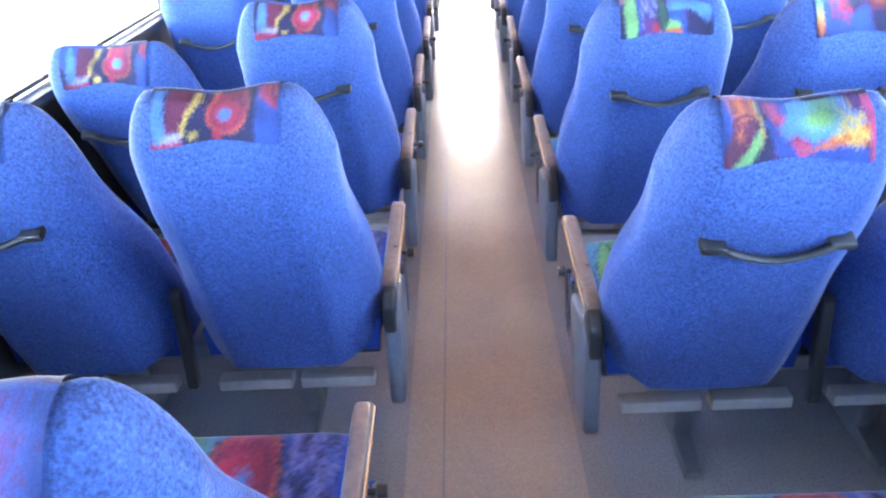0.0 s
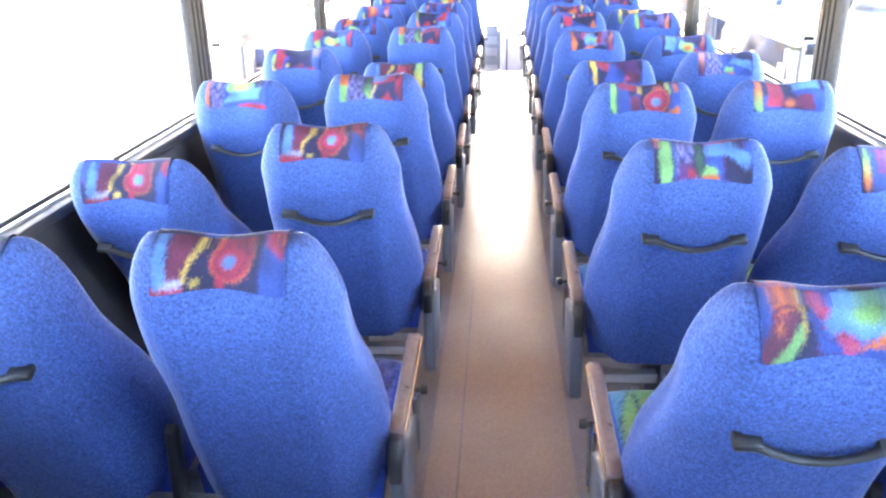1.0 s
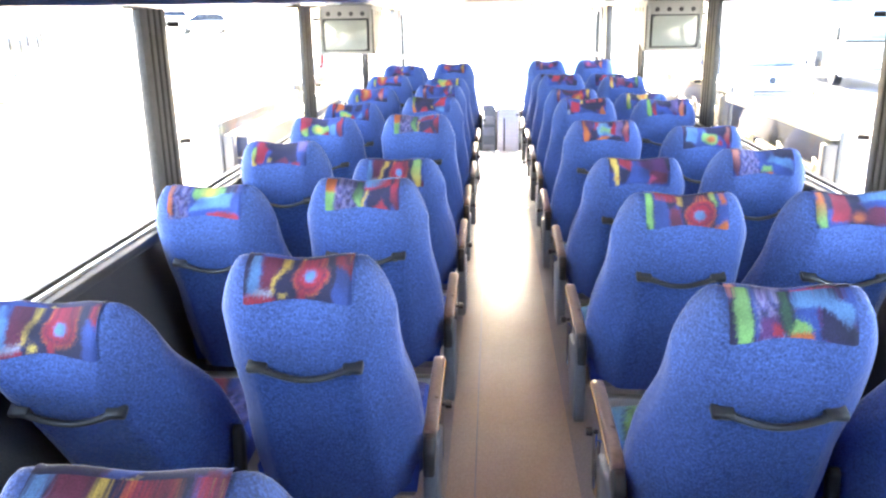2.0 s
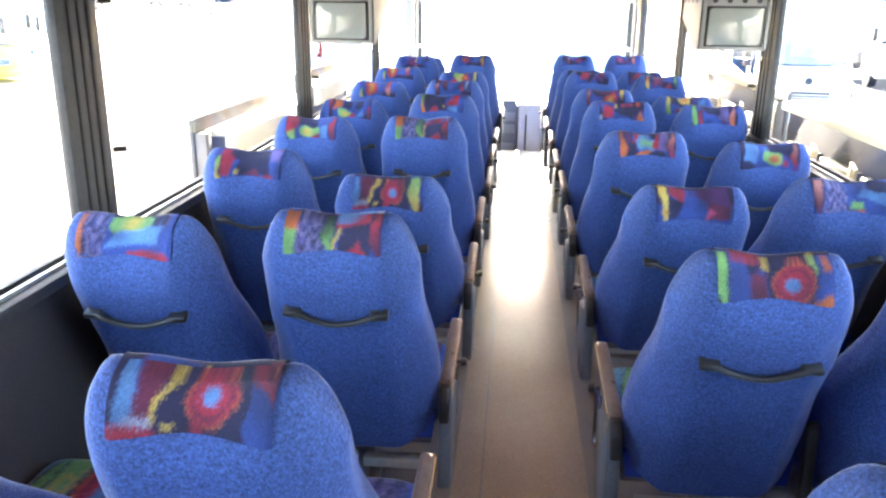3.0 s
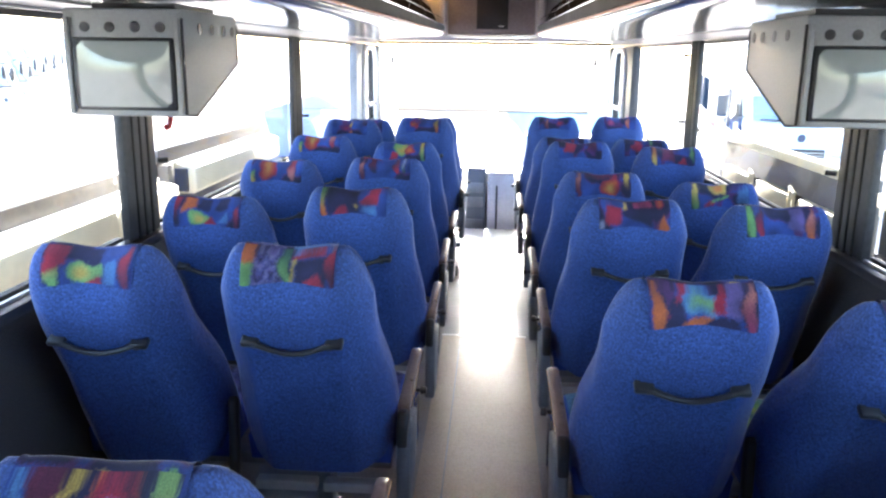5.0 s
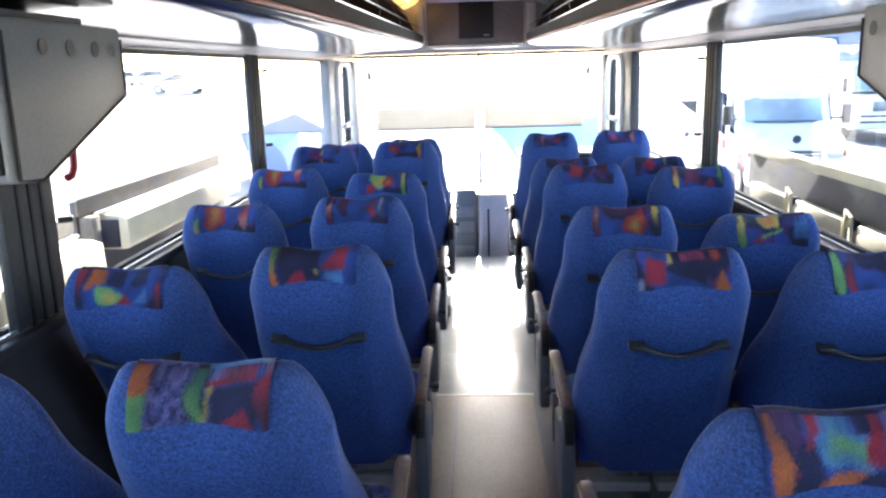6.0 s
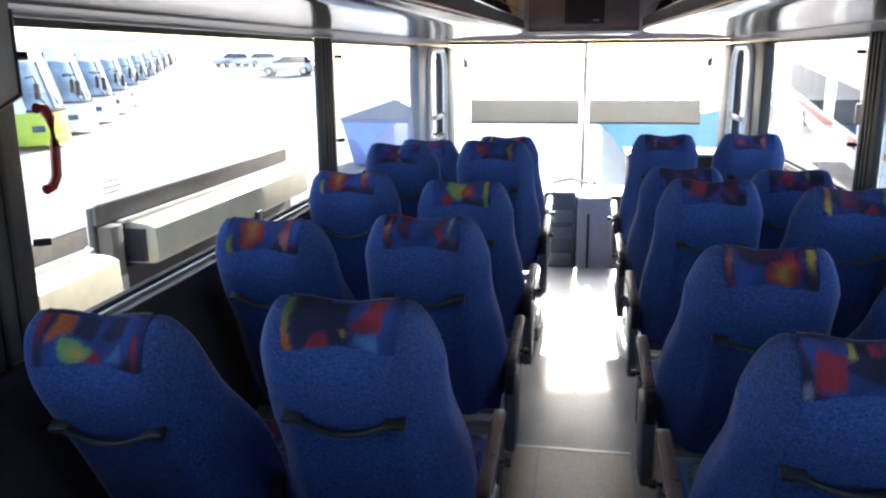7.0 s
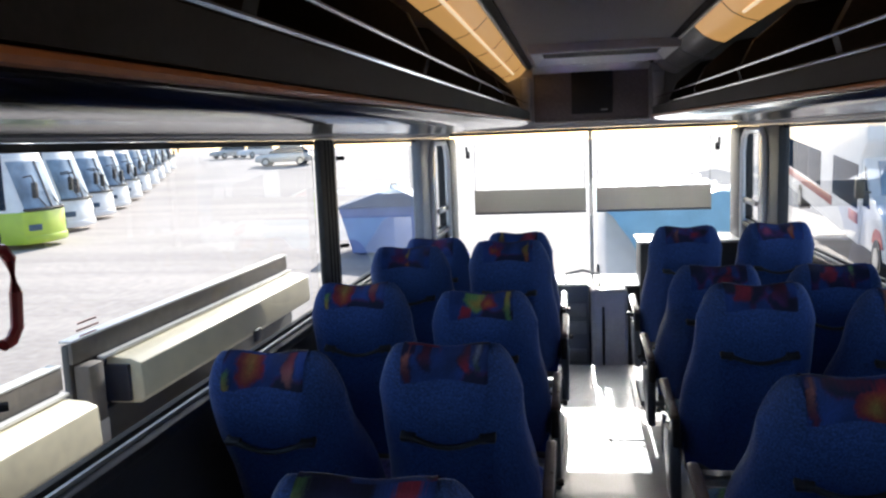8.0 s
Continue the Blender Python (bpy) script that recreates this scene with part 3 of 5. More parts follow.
def ring_print(du, right="check"):
    """The motif of a teardrop ring between a framed window and a leaf or a chequered field."""
    p = lambda *pts: [(a + du, b) for a, b in pts]
    out = [("poly", "navy", *p((-0.55, -0.1), (0.62, -0.1), (0.62, 1.2), (0.0, 1.2), (-0.4, 0.8))),
           ("poly", "sky", *p((-0.98, 0.05), (-0.92, 0.95), (-0.80, 0.75), (-0.76, 0.2))), ("poly", "maroon", *p((-0.77, 0.24), (-0.55, 0.22), (-0.38, 0.86), (-0.76, 0.92))),
           ("poly", "pale", *p((-0.92, 0.10), (-0.54, 0.10), (-0.54, 0.22), (-0.76, 0.24))), ("poly", "red", *p((-1.05, -0.02), (-0.52, -0.02), (-0.52, 0.09), (-1.05, 0.10))),
           ("poly", "yellow", *p((-0.49, 0.15), (-0.42, 0.47), (-0.27, 0.80), (0.02, 1.02), (-0.03, 1.06), (-0.34, 0.85), (-0.49, 0.48), (-0.55, 0.15))),
           ("poly", "yellow", *p((-0.42, 0.05), (-0.29, 0.03), (-0.27, 0.15), (-0.40, 0.17))), ("drop", 0.14 + du, 0.50, 0.33, 1)]
    if right == "check":
        out += [("poly", "blue", *p((0.64, -0.1), (1.1, -0.1), (1.1, 0.5), (0.64, 0.72))), ("poly", "maroon", *p((0.70, 0.78), (0.98, 0.46), (1.05, 1.1), (0.75, 1.1))),
                ("poly", "red", *p((0.60, 0.82), (0.96, 0.46), (0.96, 0.56), (0.68, 0.92))), ("poly", "yellow", *p((0.86, 0.80), (1.0, 0.78), (1.0, 0.96), (0.87, 0.98)))]
    else:
        out += [("leaf", 0.80 + du, 0.50, 0.16, 0.62, "green", "yellow"), ("poly", "maroon", *p((0.92, -0.1), (1.3, -0.1), (1.3, 0.25), (0.95, 0.2)))]
    return tuple(out)


def zig_print(du):
    """The motif of a lilac zigzag field beside a navy box with a red corner."""
    p = lambda *pts: [(a + du, b) for a, b in pts]
    return (("poly", "green", *p((-1.1, -0.1), (-0.78, -0.1), (-0.75, 0.5), (-1.1, 0.5))), ("poly", "orange", *p((-1.1, 0.5), (-0.76, 0.5), (-0.80, 1.0), (-1.1, 1.1))), ("zig", -0.75 + du, -0.18 + du),
            ("leaf", -0.10 + du, 0.45, 0.11, 0.50, "leaf", "green"), ("poly", "sky", *p((0.04, 0.70), (0.78, 0.80), (0.78, 1.2), (0.0, 1.2))), ("poly", "navy", *p((0.10, -0.1), (0.76, -0.1), (0.76, 0.66), (0.12, 0.56))),
            ("poly", "red", *p((0.03, 0.58), (0.78, 0.70), (0.78, 0.84), (0.03, 0.70))), ("poly", "yellow", *p((-0.02, 0.0), (0.06, 0.6), (0.12, 0.6), (0.05, 0.0))), ("poly", "red", *p((0.24, -0.05), (0.72, -0.05), (0.56, 0.27))),
            ("leaf", 0.90 + du, 0.40, 0.12, 0.42, "red", "maroon"), ("poly", "pale", *p((0.80, 0.85), (1.05, 0.8), (1.05, 1.2), (0.80, 1.2))))


def paint(mesh, colours):
    layer = mesh.color_attributes.new("print", "FLOAT_COLOR", "POINT")
    layer.data.foreach_set("color", np.array([(*c, 1.0) for c in colours], dtype=np.float32).ravel())


def patch_mesh(seed, marks=(), fine=(60, 40)):
    """The printed cloth over the head of the backrest: down behind, over the top and down in front."""
    nu, nv = fine
    look_up = design(seed, marks)
    verts, cols, faces = [], [], []
    way = [(1 - (1 - k / 120) ** 3, -1) for k in range(121)] + [(1 - (k / 60) ** 3 * 0.30, 1) for k in range(61)]
    run, last, steps = 0.0, None, []
    for t, face in way:
        low = (0.612 - SB) / (seat_top(0.0) - SB)
        tt = low + (1 - low) * t if face < 0 else t
        pt = Vector(seat_point(0.0, tt, face, 0.0035))
        run += (pt - last).length if last is not None else 0.0
        last = pt
        steps.append(run)
    reach = 0.17
    for i in range(nv + 1):
        d = reach * i / nv
        k = next(j for j in range(len(steps)) if steps[j] >= d - 1e-9)
        t, face = way[k]
        if k and face == way[k - 1][1]:
            f = (d - steps[k - 1]) / max(1e-9, steps[k] - steps[k - 1])
            t = way[k - 1][0] + (t - way[k - 1][0]) * f
        for j in range(nu + 1):
            u = 2 * j / nu - 1
            s = 0.585 * u
            low = (0.612 - SB) / (seat_top(s) - SB)
            tt = low + (1 - low) * t if face < 0 else t
            verts.append(seat_point(s, tt, face, 0.0035))
            cols.append(look_up(u, d / 0.088))
    for i in range(nv):
        for j in range(nu):
            a = i * (nu + 1) + j
            faces.append((a, a + 1, a + nu + 2, a + nu + 1))
    mesh = bpy.data.meshes.new("head_patch")
    mesh.from_pydata(verts, [], faces)
    mesh.materials.append(PRINT)
    paint(mesh, cols)
    return mesh


def cushion_mesh(seed):
    nu, nv = 64, 64
    r = random.Random(seed)
    a, b = r.uniform(-0.1, 0.35), r.uniform(0.45, 0.6)
    look_up = design(seed, (("glow", -0.55, 0.75, 0.5, "green", "sky"), ("grit", -0.5, 0.3, 0.4, "yellow"), ("leaf", -0.8, 0.4, 0.12, 0.5, "green", "yellow"), ("leaf", 0.85, 0.5, 0.14, 0.4, "orange", "red"), ("drop", a, b, 0.36, 1), ("burst", a - 0.5, b - 0.2, 0.18), ("zig", 0.55, 1.1)))
    verts, cols, faces = [], [], []
    for i in range(nv + 1):
        for j in range(nu + 1):
            u, v = 2 * j / nu - 1, 2 * i / nv - 1
            body = (1 - abs(u) ** 6) ** 0.5 * (1 - abs(v) ** 6) ** 0.5
            verts.append((u * 0.205, 0.225 + v * 0.225, -0.055 + 0.055 * body - 0.012 * math.cos(u * 1.3) * math.cos(v)))
            cols.append(look_up(u * 1.1, (v + 1) / 2) if max(abs(u), abs(v)) < 0.93 else C["blue"])
    for i in range(nv):
        for j in range(nu):
            a = i * (nu + 1) + j
            faces.append((a, a + 1, a + nu + 2, a + nu + 1))
    rim = [j for j in range(nu + 1)] + [i * (nu + 1) + nu for i in range(1, nv + 1)] + [nv * (nu + 1) + j for j in range(nu - 1, -1, -1)] + [i * (nu + 1) for i in range(nv - 1, 0, -1)]
    base = len(verts)
    for k in rim:
        verts.append((verts[k][0] * 0.96, verts[k][1], -0.125))
        cols.append(C["blue"])
    for k in range(len(rim)):
        m = (k + 1) % len(rim)
        faces.append((rim[m], rim[k], base + k, base + m))
    faces.append(tuple(range(base, base + len(rim)))[::-1])
    mesh = bpy.data.meshes.new("cushion")
    mesh.from_pydata(verts, [], faces)
    mesh.materials.append(PRINT)
    paint(mesh, cols)
    return mesh


def handle_mesh():
    """A sagging moulded strap between two flat end blocks."""
    bm = bmesh.new()
    pts = []
    for i in range(21):
        x = -0.104 + 0.208 * i / 20
        sag = max(0.0, math.cos(x / 0.086 * math.pi / 2)) if abs(x) < 0.086 else 0.0
        pts.append((x, -0.016 - 0.012 * sag ** 0.5, -0.019 * sag ** 1.2))
    add_tube(bm, pts, [0.0080 if 3 < i < 17 else 0.0088 for i in range(21)], 10, 0.72)
    for s in (-1, 1):
        add_box(bm, s * 0.100 - 0.021, s * 0.100 + 0.021, -0.024, 0.006, -0.0085, 0.0085, 0.005)
        add_box(bm, s * 0.088 - 0.008, s * 0.088 + 0.008, -0.018, 0.004, -0.017, -0.006, 0.003)
    bmesh.ops.recalc_face_normals(bm, faces=bm.faces)
    mesh = bpy.data.meshes.new("grab_handle")
    bm.to_mesh(mesh)
    bm.free()
    mesh.materials.append(BLACK)
    return mesh


def shared(name, bm, mat):
    mesh = bpy.data.meshes.new(name)
    bm.normal_update()
    bm.to_mesh(mesh)
    bm.free()
    mesh.materials.append(mat)
    return mesh


BACK, HANDLE = backrest_mesh(), handle_mesh()
CUSHIONS = [cushion_mesh(k) for k in (11, 12, 13, 14)]
ARM_MESH = shared("armrest", extrude_profile([(0.0, -0.026), (0.06, -0.024), (0.24, -0.012), (0.375, -0.004), (0.400, 0.010), (0.395, 0.026), (0.36, 0.032), (0.20, 0.022), (0.05, 0.012), (0.0, 0.004)], -0.0165, 0.0165, "x", 0.0075), ARM)
BOOT_MESH = shared("arm_pivot", extrude_profile([(-0.035, -0.085), (0.045, -0.075), (0.060, -0.020), (0.035, 0.010), (-0.010, 0.012), (-0.035, -0.02)], -0.015, 0.015, "x", 0.008), BLACK)
EDGE_MESH = shared("arm_edge", tube([(0, 0.02, -0.010), (0, 0.20, 0.004), (0, 0.36, 0.013), (0, 0.392, 0.014)], 0.0035, 8), CHROME)
PANEL_MESH = shared("side_panel", extrude_profile([(-0.045, -0.27), (0.075, -0.285), (0.13, -0.25), (0.20, -0.12), (0.205, -0.055), (0.10, -0.045), (0.03, -0.020), (-0.035, -0.035)], -0.018, 0.018, "x", 0.009), GREY)
BAIL_MESH = shared("bail", tube([(0, 0.26, -0.06), (0, 0.245, -0.16), (0, 0.27, -0.225), (0, 0.31, -0.235), (0, 0.335, -0.16), (0, 0.335, -0.08)], 0.006), CHROME)
KNOB_MESH = shared("knob", tube([(0, 0, 0), (0.012, 0, 0), (0.016, 0, 0), (0.032, 0, 0)], [0.006, 0.006, 0.013, 0.011], 10), BLACK)
BELT_MESH = shared("belt_stalk", extrude_profile([(-0.06, -0.07), (-0.03, -0.08), (0.03, 0.14), (0.02, 0.17), (0.0, 0.16)], -0.013, 0.013, "x", 0.006), BLACK)
LEG_MESH = shared("leg", extrude_profile([(0.02, 0.0), (0.34, 0.0), (0.34, 0.02), (0.22, 0.04), (0.20, 0.30), (0.12, 0.30), (0.14, 0.04), (0.02, 0.02)], -0.022, 0.022, "x", 0.004), STEEL)
BEAM_MESH = shared("seat_beam", box(-0.42, 0.42, -0.025, 0.025, -0.02, 0.02, 0.006), STEEL)
SHELF_MESH = shared("mount_bracket", box(-0.085, 0.085, -0.02, 0.02, -0.014, 0.014, 0.004), ALU)
for m in (BACK, HANDLE, ARM_MESH, BOOT_MESH, EDGE_MESH, PANEL_MESH, BAIL_MESH, KNOB_MESH, BELT_MESH, LEG_MESH, BEAM_MESH, SHELF_MESH, *CUSHIONS):
    m.shade_smooth()
    m.set_sharp_from_angle(angle=radians(45))

PIVOT = 0.38


def at(ob, m):
    ob.matrix_basis = m
    return ob


def double_seat(side, y, xs, leans, seeds, marks=((), ()), handles=(True, True), lift=0.0, label="", arm=True):
    """Two reclining seats on one frame. y: where the backrests hinge; xs and leans: the middle of the aisle and the window seat, and how far each leans back."""
    k = 1 if side == "left" else -1
    xa, xw = xs
    ob = thing("double_seat", pose((xa + xw) / 2, y, lift), label or "blue plush double coach seat with a bright printed head patch", "coach seat", f"{side} row of coach seats")
    if lift:
        part("plinth", box(-0.44, 0.44, -0.02, 0.40, -lift, 0.0, 0.004), GREY, ob)
    for n, (x, lean) in enumerate(zip(xs, leans)):
        dx = x - (xa + xw) / 2
        back = at(place("backrest", BACK, None, ob, "", 0), pose(dx, 0, PIVOT, lean, 0, 0))
        p = place("head_patch", patch_mesh(seeds[n], marks[n], (104, 64) if y < 5.6 else (64, 40)), None, back, "multicoloured printed plush patch", 60)
        if handles[n]:
            at(place("grab_handle", HANDLE, None, back, "black sagging grab handle", 0), pose(0, -0.052, 0.470))
        at(place("cushion", CUSHIONS[(seeds[n]) % 4], None, ob, "multicoloured printed plush seat cushion", 0), pose(dx, 0.02, 0.455))
        at(place("mount_bracket", SHELF_MESH, None, ob, "", 0), pose(dx - 0.09, -0.01, 0.275))
        at(place("mount_bracket", SHELF_MESH, None, ob, "", 0), pose(dx + 0.10, -0.01, 0.275))
        at(place("leg", LEG_MESH, None, ob, "", 0), pose(dx - 0.02 * k, 0.02, 0.0))
    arm_x = xa + k * 0.232 - (xa + xw) / 2
    if arm:
        rest = at(place("armrest", ARM_MESH, None, ob, "brown vinyl armrest", 0), pose(arm_x, 0.02, 0.500))
        at(place("arm_edge", EDGE_MESH, None, rest, "bright metal edge", 0), pose(k * 0.0165, 0, 0.0))
        at(place("arm_pivot", BOOT_MESH, None, ob, "", 0), pose(arm_x, 0.005, 0.485))
    at(place("side_panel", PANEL_MESH, None, ob, "grey plastic side panel", 0), pose(arm_x, 0.035, 0.46))
    at(place("bail", BAIL_MESH, None, ob, "", 0), pose(arm_x + k * 0.006, 0.03, 0.47))
    at(place("knob", KNOB_MESH, None, ob, "", 0), pose(arm_x + k * 0.008, 0.30, 0.43, 0, 0, 0 if k > 0 else 180))
    at(place("belt_stalk", BELT_MESH, None, ob, "", 0), pose((xa + xw) / 2 - (xa + xw) / 2, 0.0, 0.36, 10, 0, 0))
    at(place("seat_beam", BEAM_MESH, None, ob, "", 0), pose(0, 0.10, 0.30))
    at(place("seat_beam", BEAM_MESH, None, ob, "", 0), pose(0, 0.32, 0.30))
    return ob


double_seat("left", 0.420, (-0.370, -0.830), (22.0, 24.0), (101, 102))
double_seat("left", 1.257, (-0.361, -0.821), (22.5, 24.0), (103, 104), (ring_print(0.0), ()), (False, True))
double_seat("left", 2.062, (-0.363, -0.829), (22.8, 35.7), (105, 106), (ring_print(0.05), ring_print(0.12)))
double_seat("left", 2.845, (-0.358, -0.817), (22.8, 26.4), (107, 108), (zig_print(0.0), (("zig", -1.0, -0.45), ("glow", 0.05, 0.85, 0.35, "yellow", "green"), ("poly", "sky", (-0.4, 0.2), (0.7, 0.3), (0.8, 0.75), (-0.2, 0.6)), ("poly", "red", (0.0, -0.05), (0.95, -0.05), (0.9, 0.12), (0.1, 0.08)), ("leaf", -0.95, 0.6, 0.1, 0.5, "peach", "orange"))))
double_seat("left", 3.669, (-0.346, -0.810), (36.5, 25.9), (109, 110), (ring_print(-0.02, "leaf"), (("poly", "red", (-0.95, 0.1), (-0.6, 0.05), (-0.45, 0.6), (-0.8, 0.95)), ("leaf", -0.92, 0.3, 0.08, 0.4, "green", "yellow"), ("poly", "navy", (-0.4, 0.1), (0.65, 0.05), (0.6, 0.9), (-0.3, 0.85)), ("poly", "maroon", (-0.3, 0.05), (0.3, 0.0), (0.2, 0.3)), ("poly", "red", (0.3, -0.05), (0.75, -0.05), (0.7, 0.15)), ("poly", "lilac", (0.65, 0.5), (1.0, 0.5), (1.0, 1.1), (0.6, 1.1)), ("poly", "yellow", (-0.42, 0.1), (-0.32, 0.08), (-0.3, 0.22), (-0.4, 0.24)))))
double_seat("left", 4.482, (-0.348, -0.808), (25.0, 27.0), (111, 112), (zig_print(0.02), (("leaf", -0.75, 0.4, 0.16, 0.5, "orange", "green"), ("poly", "red", (-0.95, 0.3), (-0.5, 0.45), (-0.55, 0.95), (-0.95, 1.0)), ("glow", -0.15, 0.25, 0.28, "yellow", "green"), ("leaf", 0.05, 0.62, 0.20, 0.22, "navy", "navy"), ("poly", "red", (-0.1, -0.05), (0.3, -0.05), (0.2, 0.25)), ("poly", "sky", (0.3, 0.0), (0.6, 0.05), (0.6, 0.6), (0.35, 0.5)), ("leaf", 0.82, 0.4, 0.12, 0.45, "red", "maroon"))))
double_seat("left", 5.264, (-0.335, -0.796), (23.5, 30.3), (113, 114), ((("leaf", -0.90, 0.45, 0.09, 0.62, "green", "orange"), ("poly", "navy", (-0.8, 0.0), (0.12, 0.0), (0.12, 0.95), (-0.78, 1.1)), ("poly", "red", (-0.62, -0.05), (-0.2, -0.05), (-0.28, 0.30), (-0.42, 0.26)), ("poly", "yellow", (-0.02, 0.15), (0.08, 0.2), (0.05, 0.36), (-0.04, 0.32)), ("poly", "red", (0.15, 0.45), (0.55, 0.90), (1.05, 1.1), (0.75, 0.70), (0.70, 0.32), (0.2, 0.30)), ("poly", "sky", (0.2, 0.05), (0.72, 0.0), (0.65, 0.28), (0.25, 0.26)), ("poly", "blue", (0.8, -0.1), (1.1, -0.1), (1.1, 0.8), (0.82, 0.6))), (("leaf", -0.95, 0.5, 0.12, 0.5, "red", "navy"), ("poly", "orange", (-0.8, 0.4), (-0.35, 0.6), (-0.4, 0.95), (-0.7, 0.9)), ("glow", -0.3, 0.2, 0.25, "yellow", "green"), ("leaf", -0.12, 0.66, 0.18, 0.2, "navy", "navy"), ("leaf", 0.42, 0.66, 0.18, 0.2, "navy", "navy"), ("poly", "red", (-0.2, -0.05), (0.25, -0.05), (0.1, 0.3)), ("poly", "sky", (0.25, 0.05), (0.6, 0.1), (0.55, 0.4)), ("leaf", 0.88, 0.3, 0.08, 0.4, "red", "maroon"))))
double_seat("left", 6.081, (-0.343, -0.799), (24.2, 27.3), (115, 116), ((("poly", "red", (-0.85, 0.85), (-0.15, 0.85), (-0.2, 1.15), (-0.9, 1.15)), ("leaf", -0.88, 0.35, 0.08, 0.4, "peach", "maroon"), ("leaf", -0.45, 0.5, 0.12, 0.35, "maroon", "navy"), ("leaf", 0.45, 0.5, 0.12, 0.35, "maroon", "red"), ("leaf", 0.78, 0.55, 0.07, 0.3, "pale", "leaf")), (("burst", -0.35, 0.50, 0.34), ("leaf", 0.62, 0.5, 0.14, 0.45, "red", "peach"), ("leaf", -0.92, 0.2, 0.08, 0.3, "green", "yellow"))))
double_seat("left", 6.858, (-0.340, -0.794), (26.9, 21.0), (117, 118), ((("glow", -0.15, 0.55, 0.30, "yellow", "green"), ("poly", "red", (-0.75, 0.0), (-0.35, 0.0), (-0.35, 0.35), (-0.6, 0.4)), ("glow", 0.2, 0.5, 0.2, "orange", "red"), ("leaf", 0.84, 0.45, 0.10, 0.5, "yellow", "green")), (("burst", -0.4, 0.55, 0.36), ("leaf", 0.6, 0.6, 0.14, 0.4, "peach", "red"), ("leaf", -0.92, 0.25, 0.08, 0.3, "green", "yellow"))))
double_seat("left", 7.691, (-0.316, -0.766), (27.3, 30.6), (119, 120), lift=0.07)
double_seat("left", 8.543, (-0.334, -0.786), (31.0, 34.9), (121, 122), lift=0.03)

double_seat("right", 0.235, (0.537, 0.982), (25.0, 27.0), (201, 202), arm=False)
double_seat("right", 1.126, (0.535, 0.980), (25.5, 27.0), (203, 204), ((("poly", "maroon", (-1.0, 0.0), (-0.75, 0.1), (-0.48, 0.6), (-0.5, 0.85), (-0.85, 0.85)), ("grit", -0.72, 0.92, 0.28, "orange"), ("poly", "green", (-0.95, -0.05), (-0.68, -0.05), (-0.46, 0.35), (-0.48, 0.48)), ("poly", "yellow", (-0.50, 0.1), (-0.44, 0.5), (-0.52, 0.95), (-0.58, 0.95), (-0.49, 0.5)), ("poly", "orange", (-0.84, 0.30), (-0.76, 0.30), (-0.76, 0.48), (-0.84, 0.50)), ("poly", "blue", (-0.45, 0.6), (-0.3, 0.7), (0.05, 0.0), (-0.2, 0.0)), ("poly", "pink", (-0.4, 0.85), (-0.1, 0.8), (0.25, 0.1), (0.1, -0.05)), ("grit", 0.05, 0.5, 0.3, "red"), ("glow", 0.35, 0.62, 0.36, "green", "sky"), ("poly", "orange", (0.1, 0.08), (0.9, 0.22), (0.95, 0.6), (0.6, 0.35)), ("grit", 0.75, 0.45, 0.25, "yellow"), ("poly", "pink", (0.95, 0.0), (1.1, 0.0), (1.1, 0.9), (0.9, 0.8))), ()))
double_seat("right", 1.920, (0.537, 0.982), (24.4, 27.0), (205, 206), ((("leaf", -0.72, 0.42, 0.16, 0.56, "green", "green"), ("zig", -0.5, -0.02), ("poly", "purple", (-0.5, 0.0), (-0.1, 0.0), (-0.1, 0.45), (-0.45, 0.4)), ("poly", "red", (-0.28, 0.08), (-0.08, 0.05), (-0.06, 0.26), (-0.25, 0.28)), ("leaf", 0.0, 0.5, 0.07, 0.5, "leaf", "leaf"), ("poly", "green", (0.0, 0.10), (0.35, 0.12), (0.3, 0.28), (0.08, 0.34)), ("poly", "orange", (-0.05, -0.05), (0.38, -0.05), (0.34, 0.10), (0.05, 0.12)), ("poly", "sky", (0.08, 0.55), (0.5, 0.6), (0.9, 0.25), (0.95, 0.6), (0.6, 0.85), (0.1, 0.8)), ("poly", "pink", (0.1, 0.85), (0.75, 0.88), (0.75, 1.1), (0.1, 1.1)), ("poly", "navy", (0.45, 0.0), (1.05, 0.0), (0.9, 0.25), (0.5, 0.55)), ("leaf", -0.95, 0.95, 0.16, 0.2, "peach", "peach")), ()))
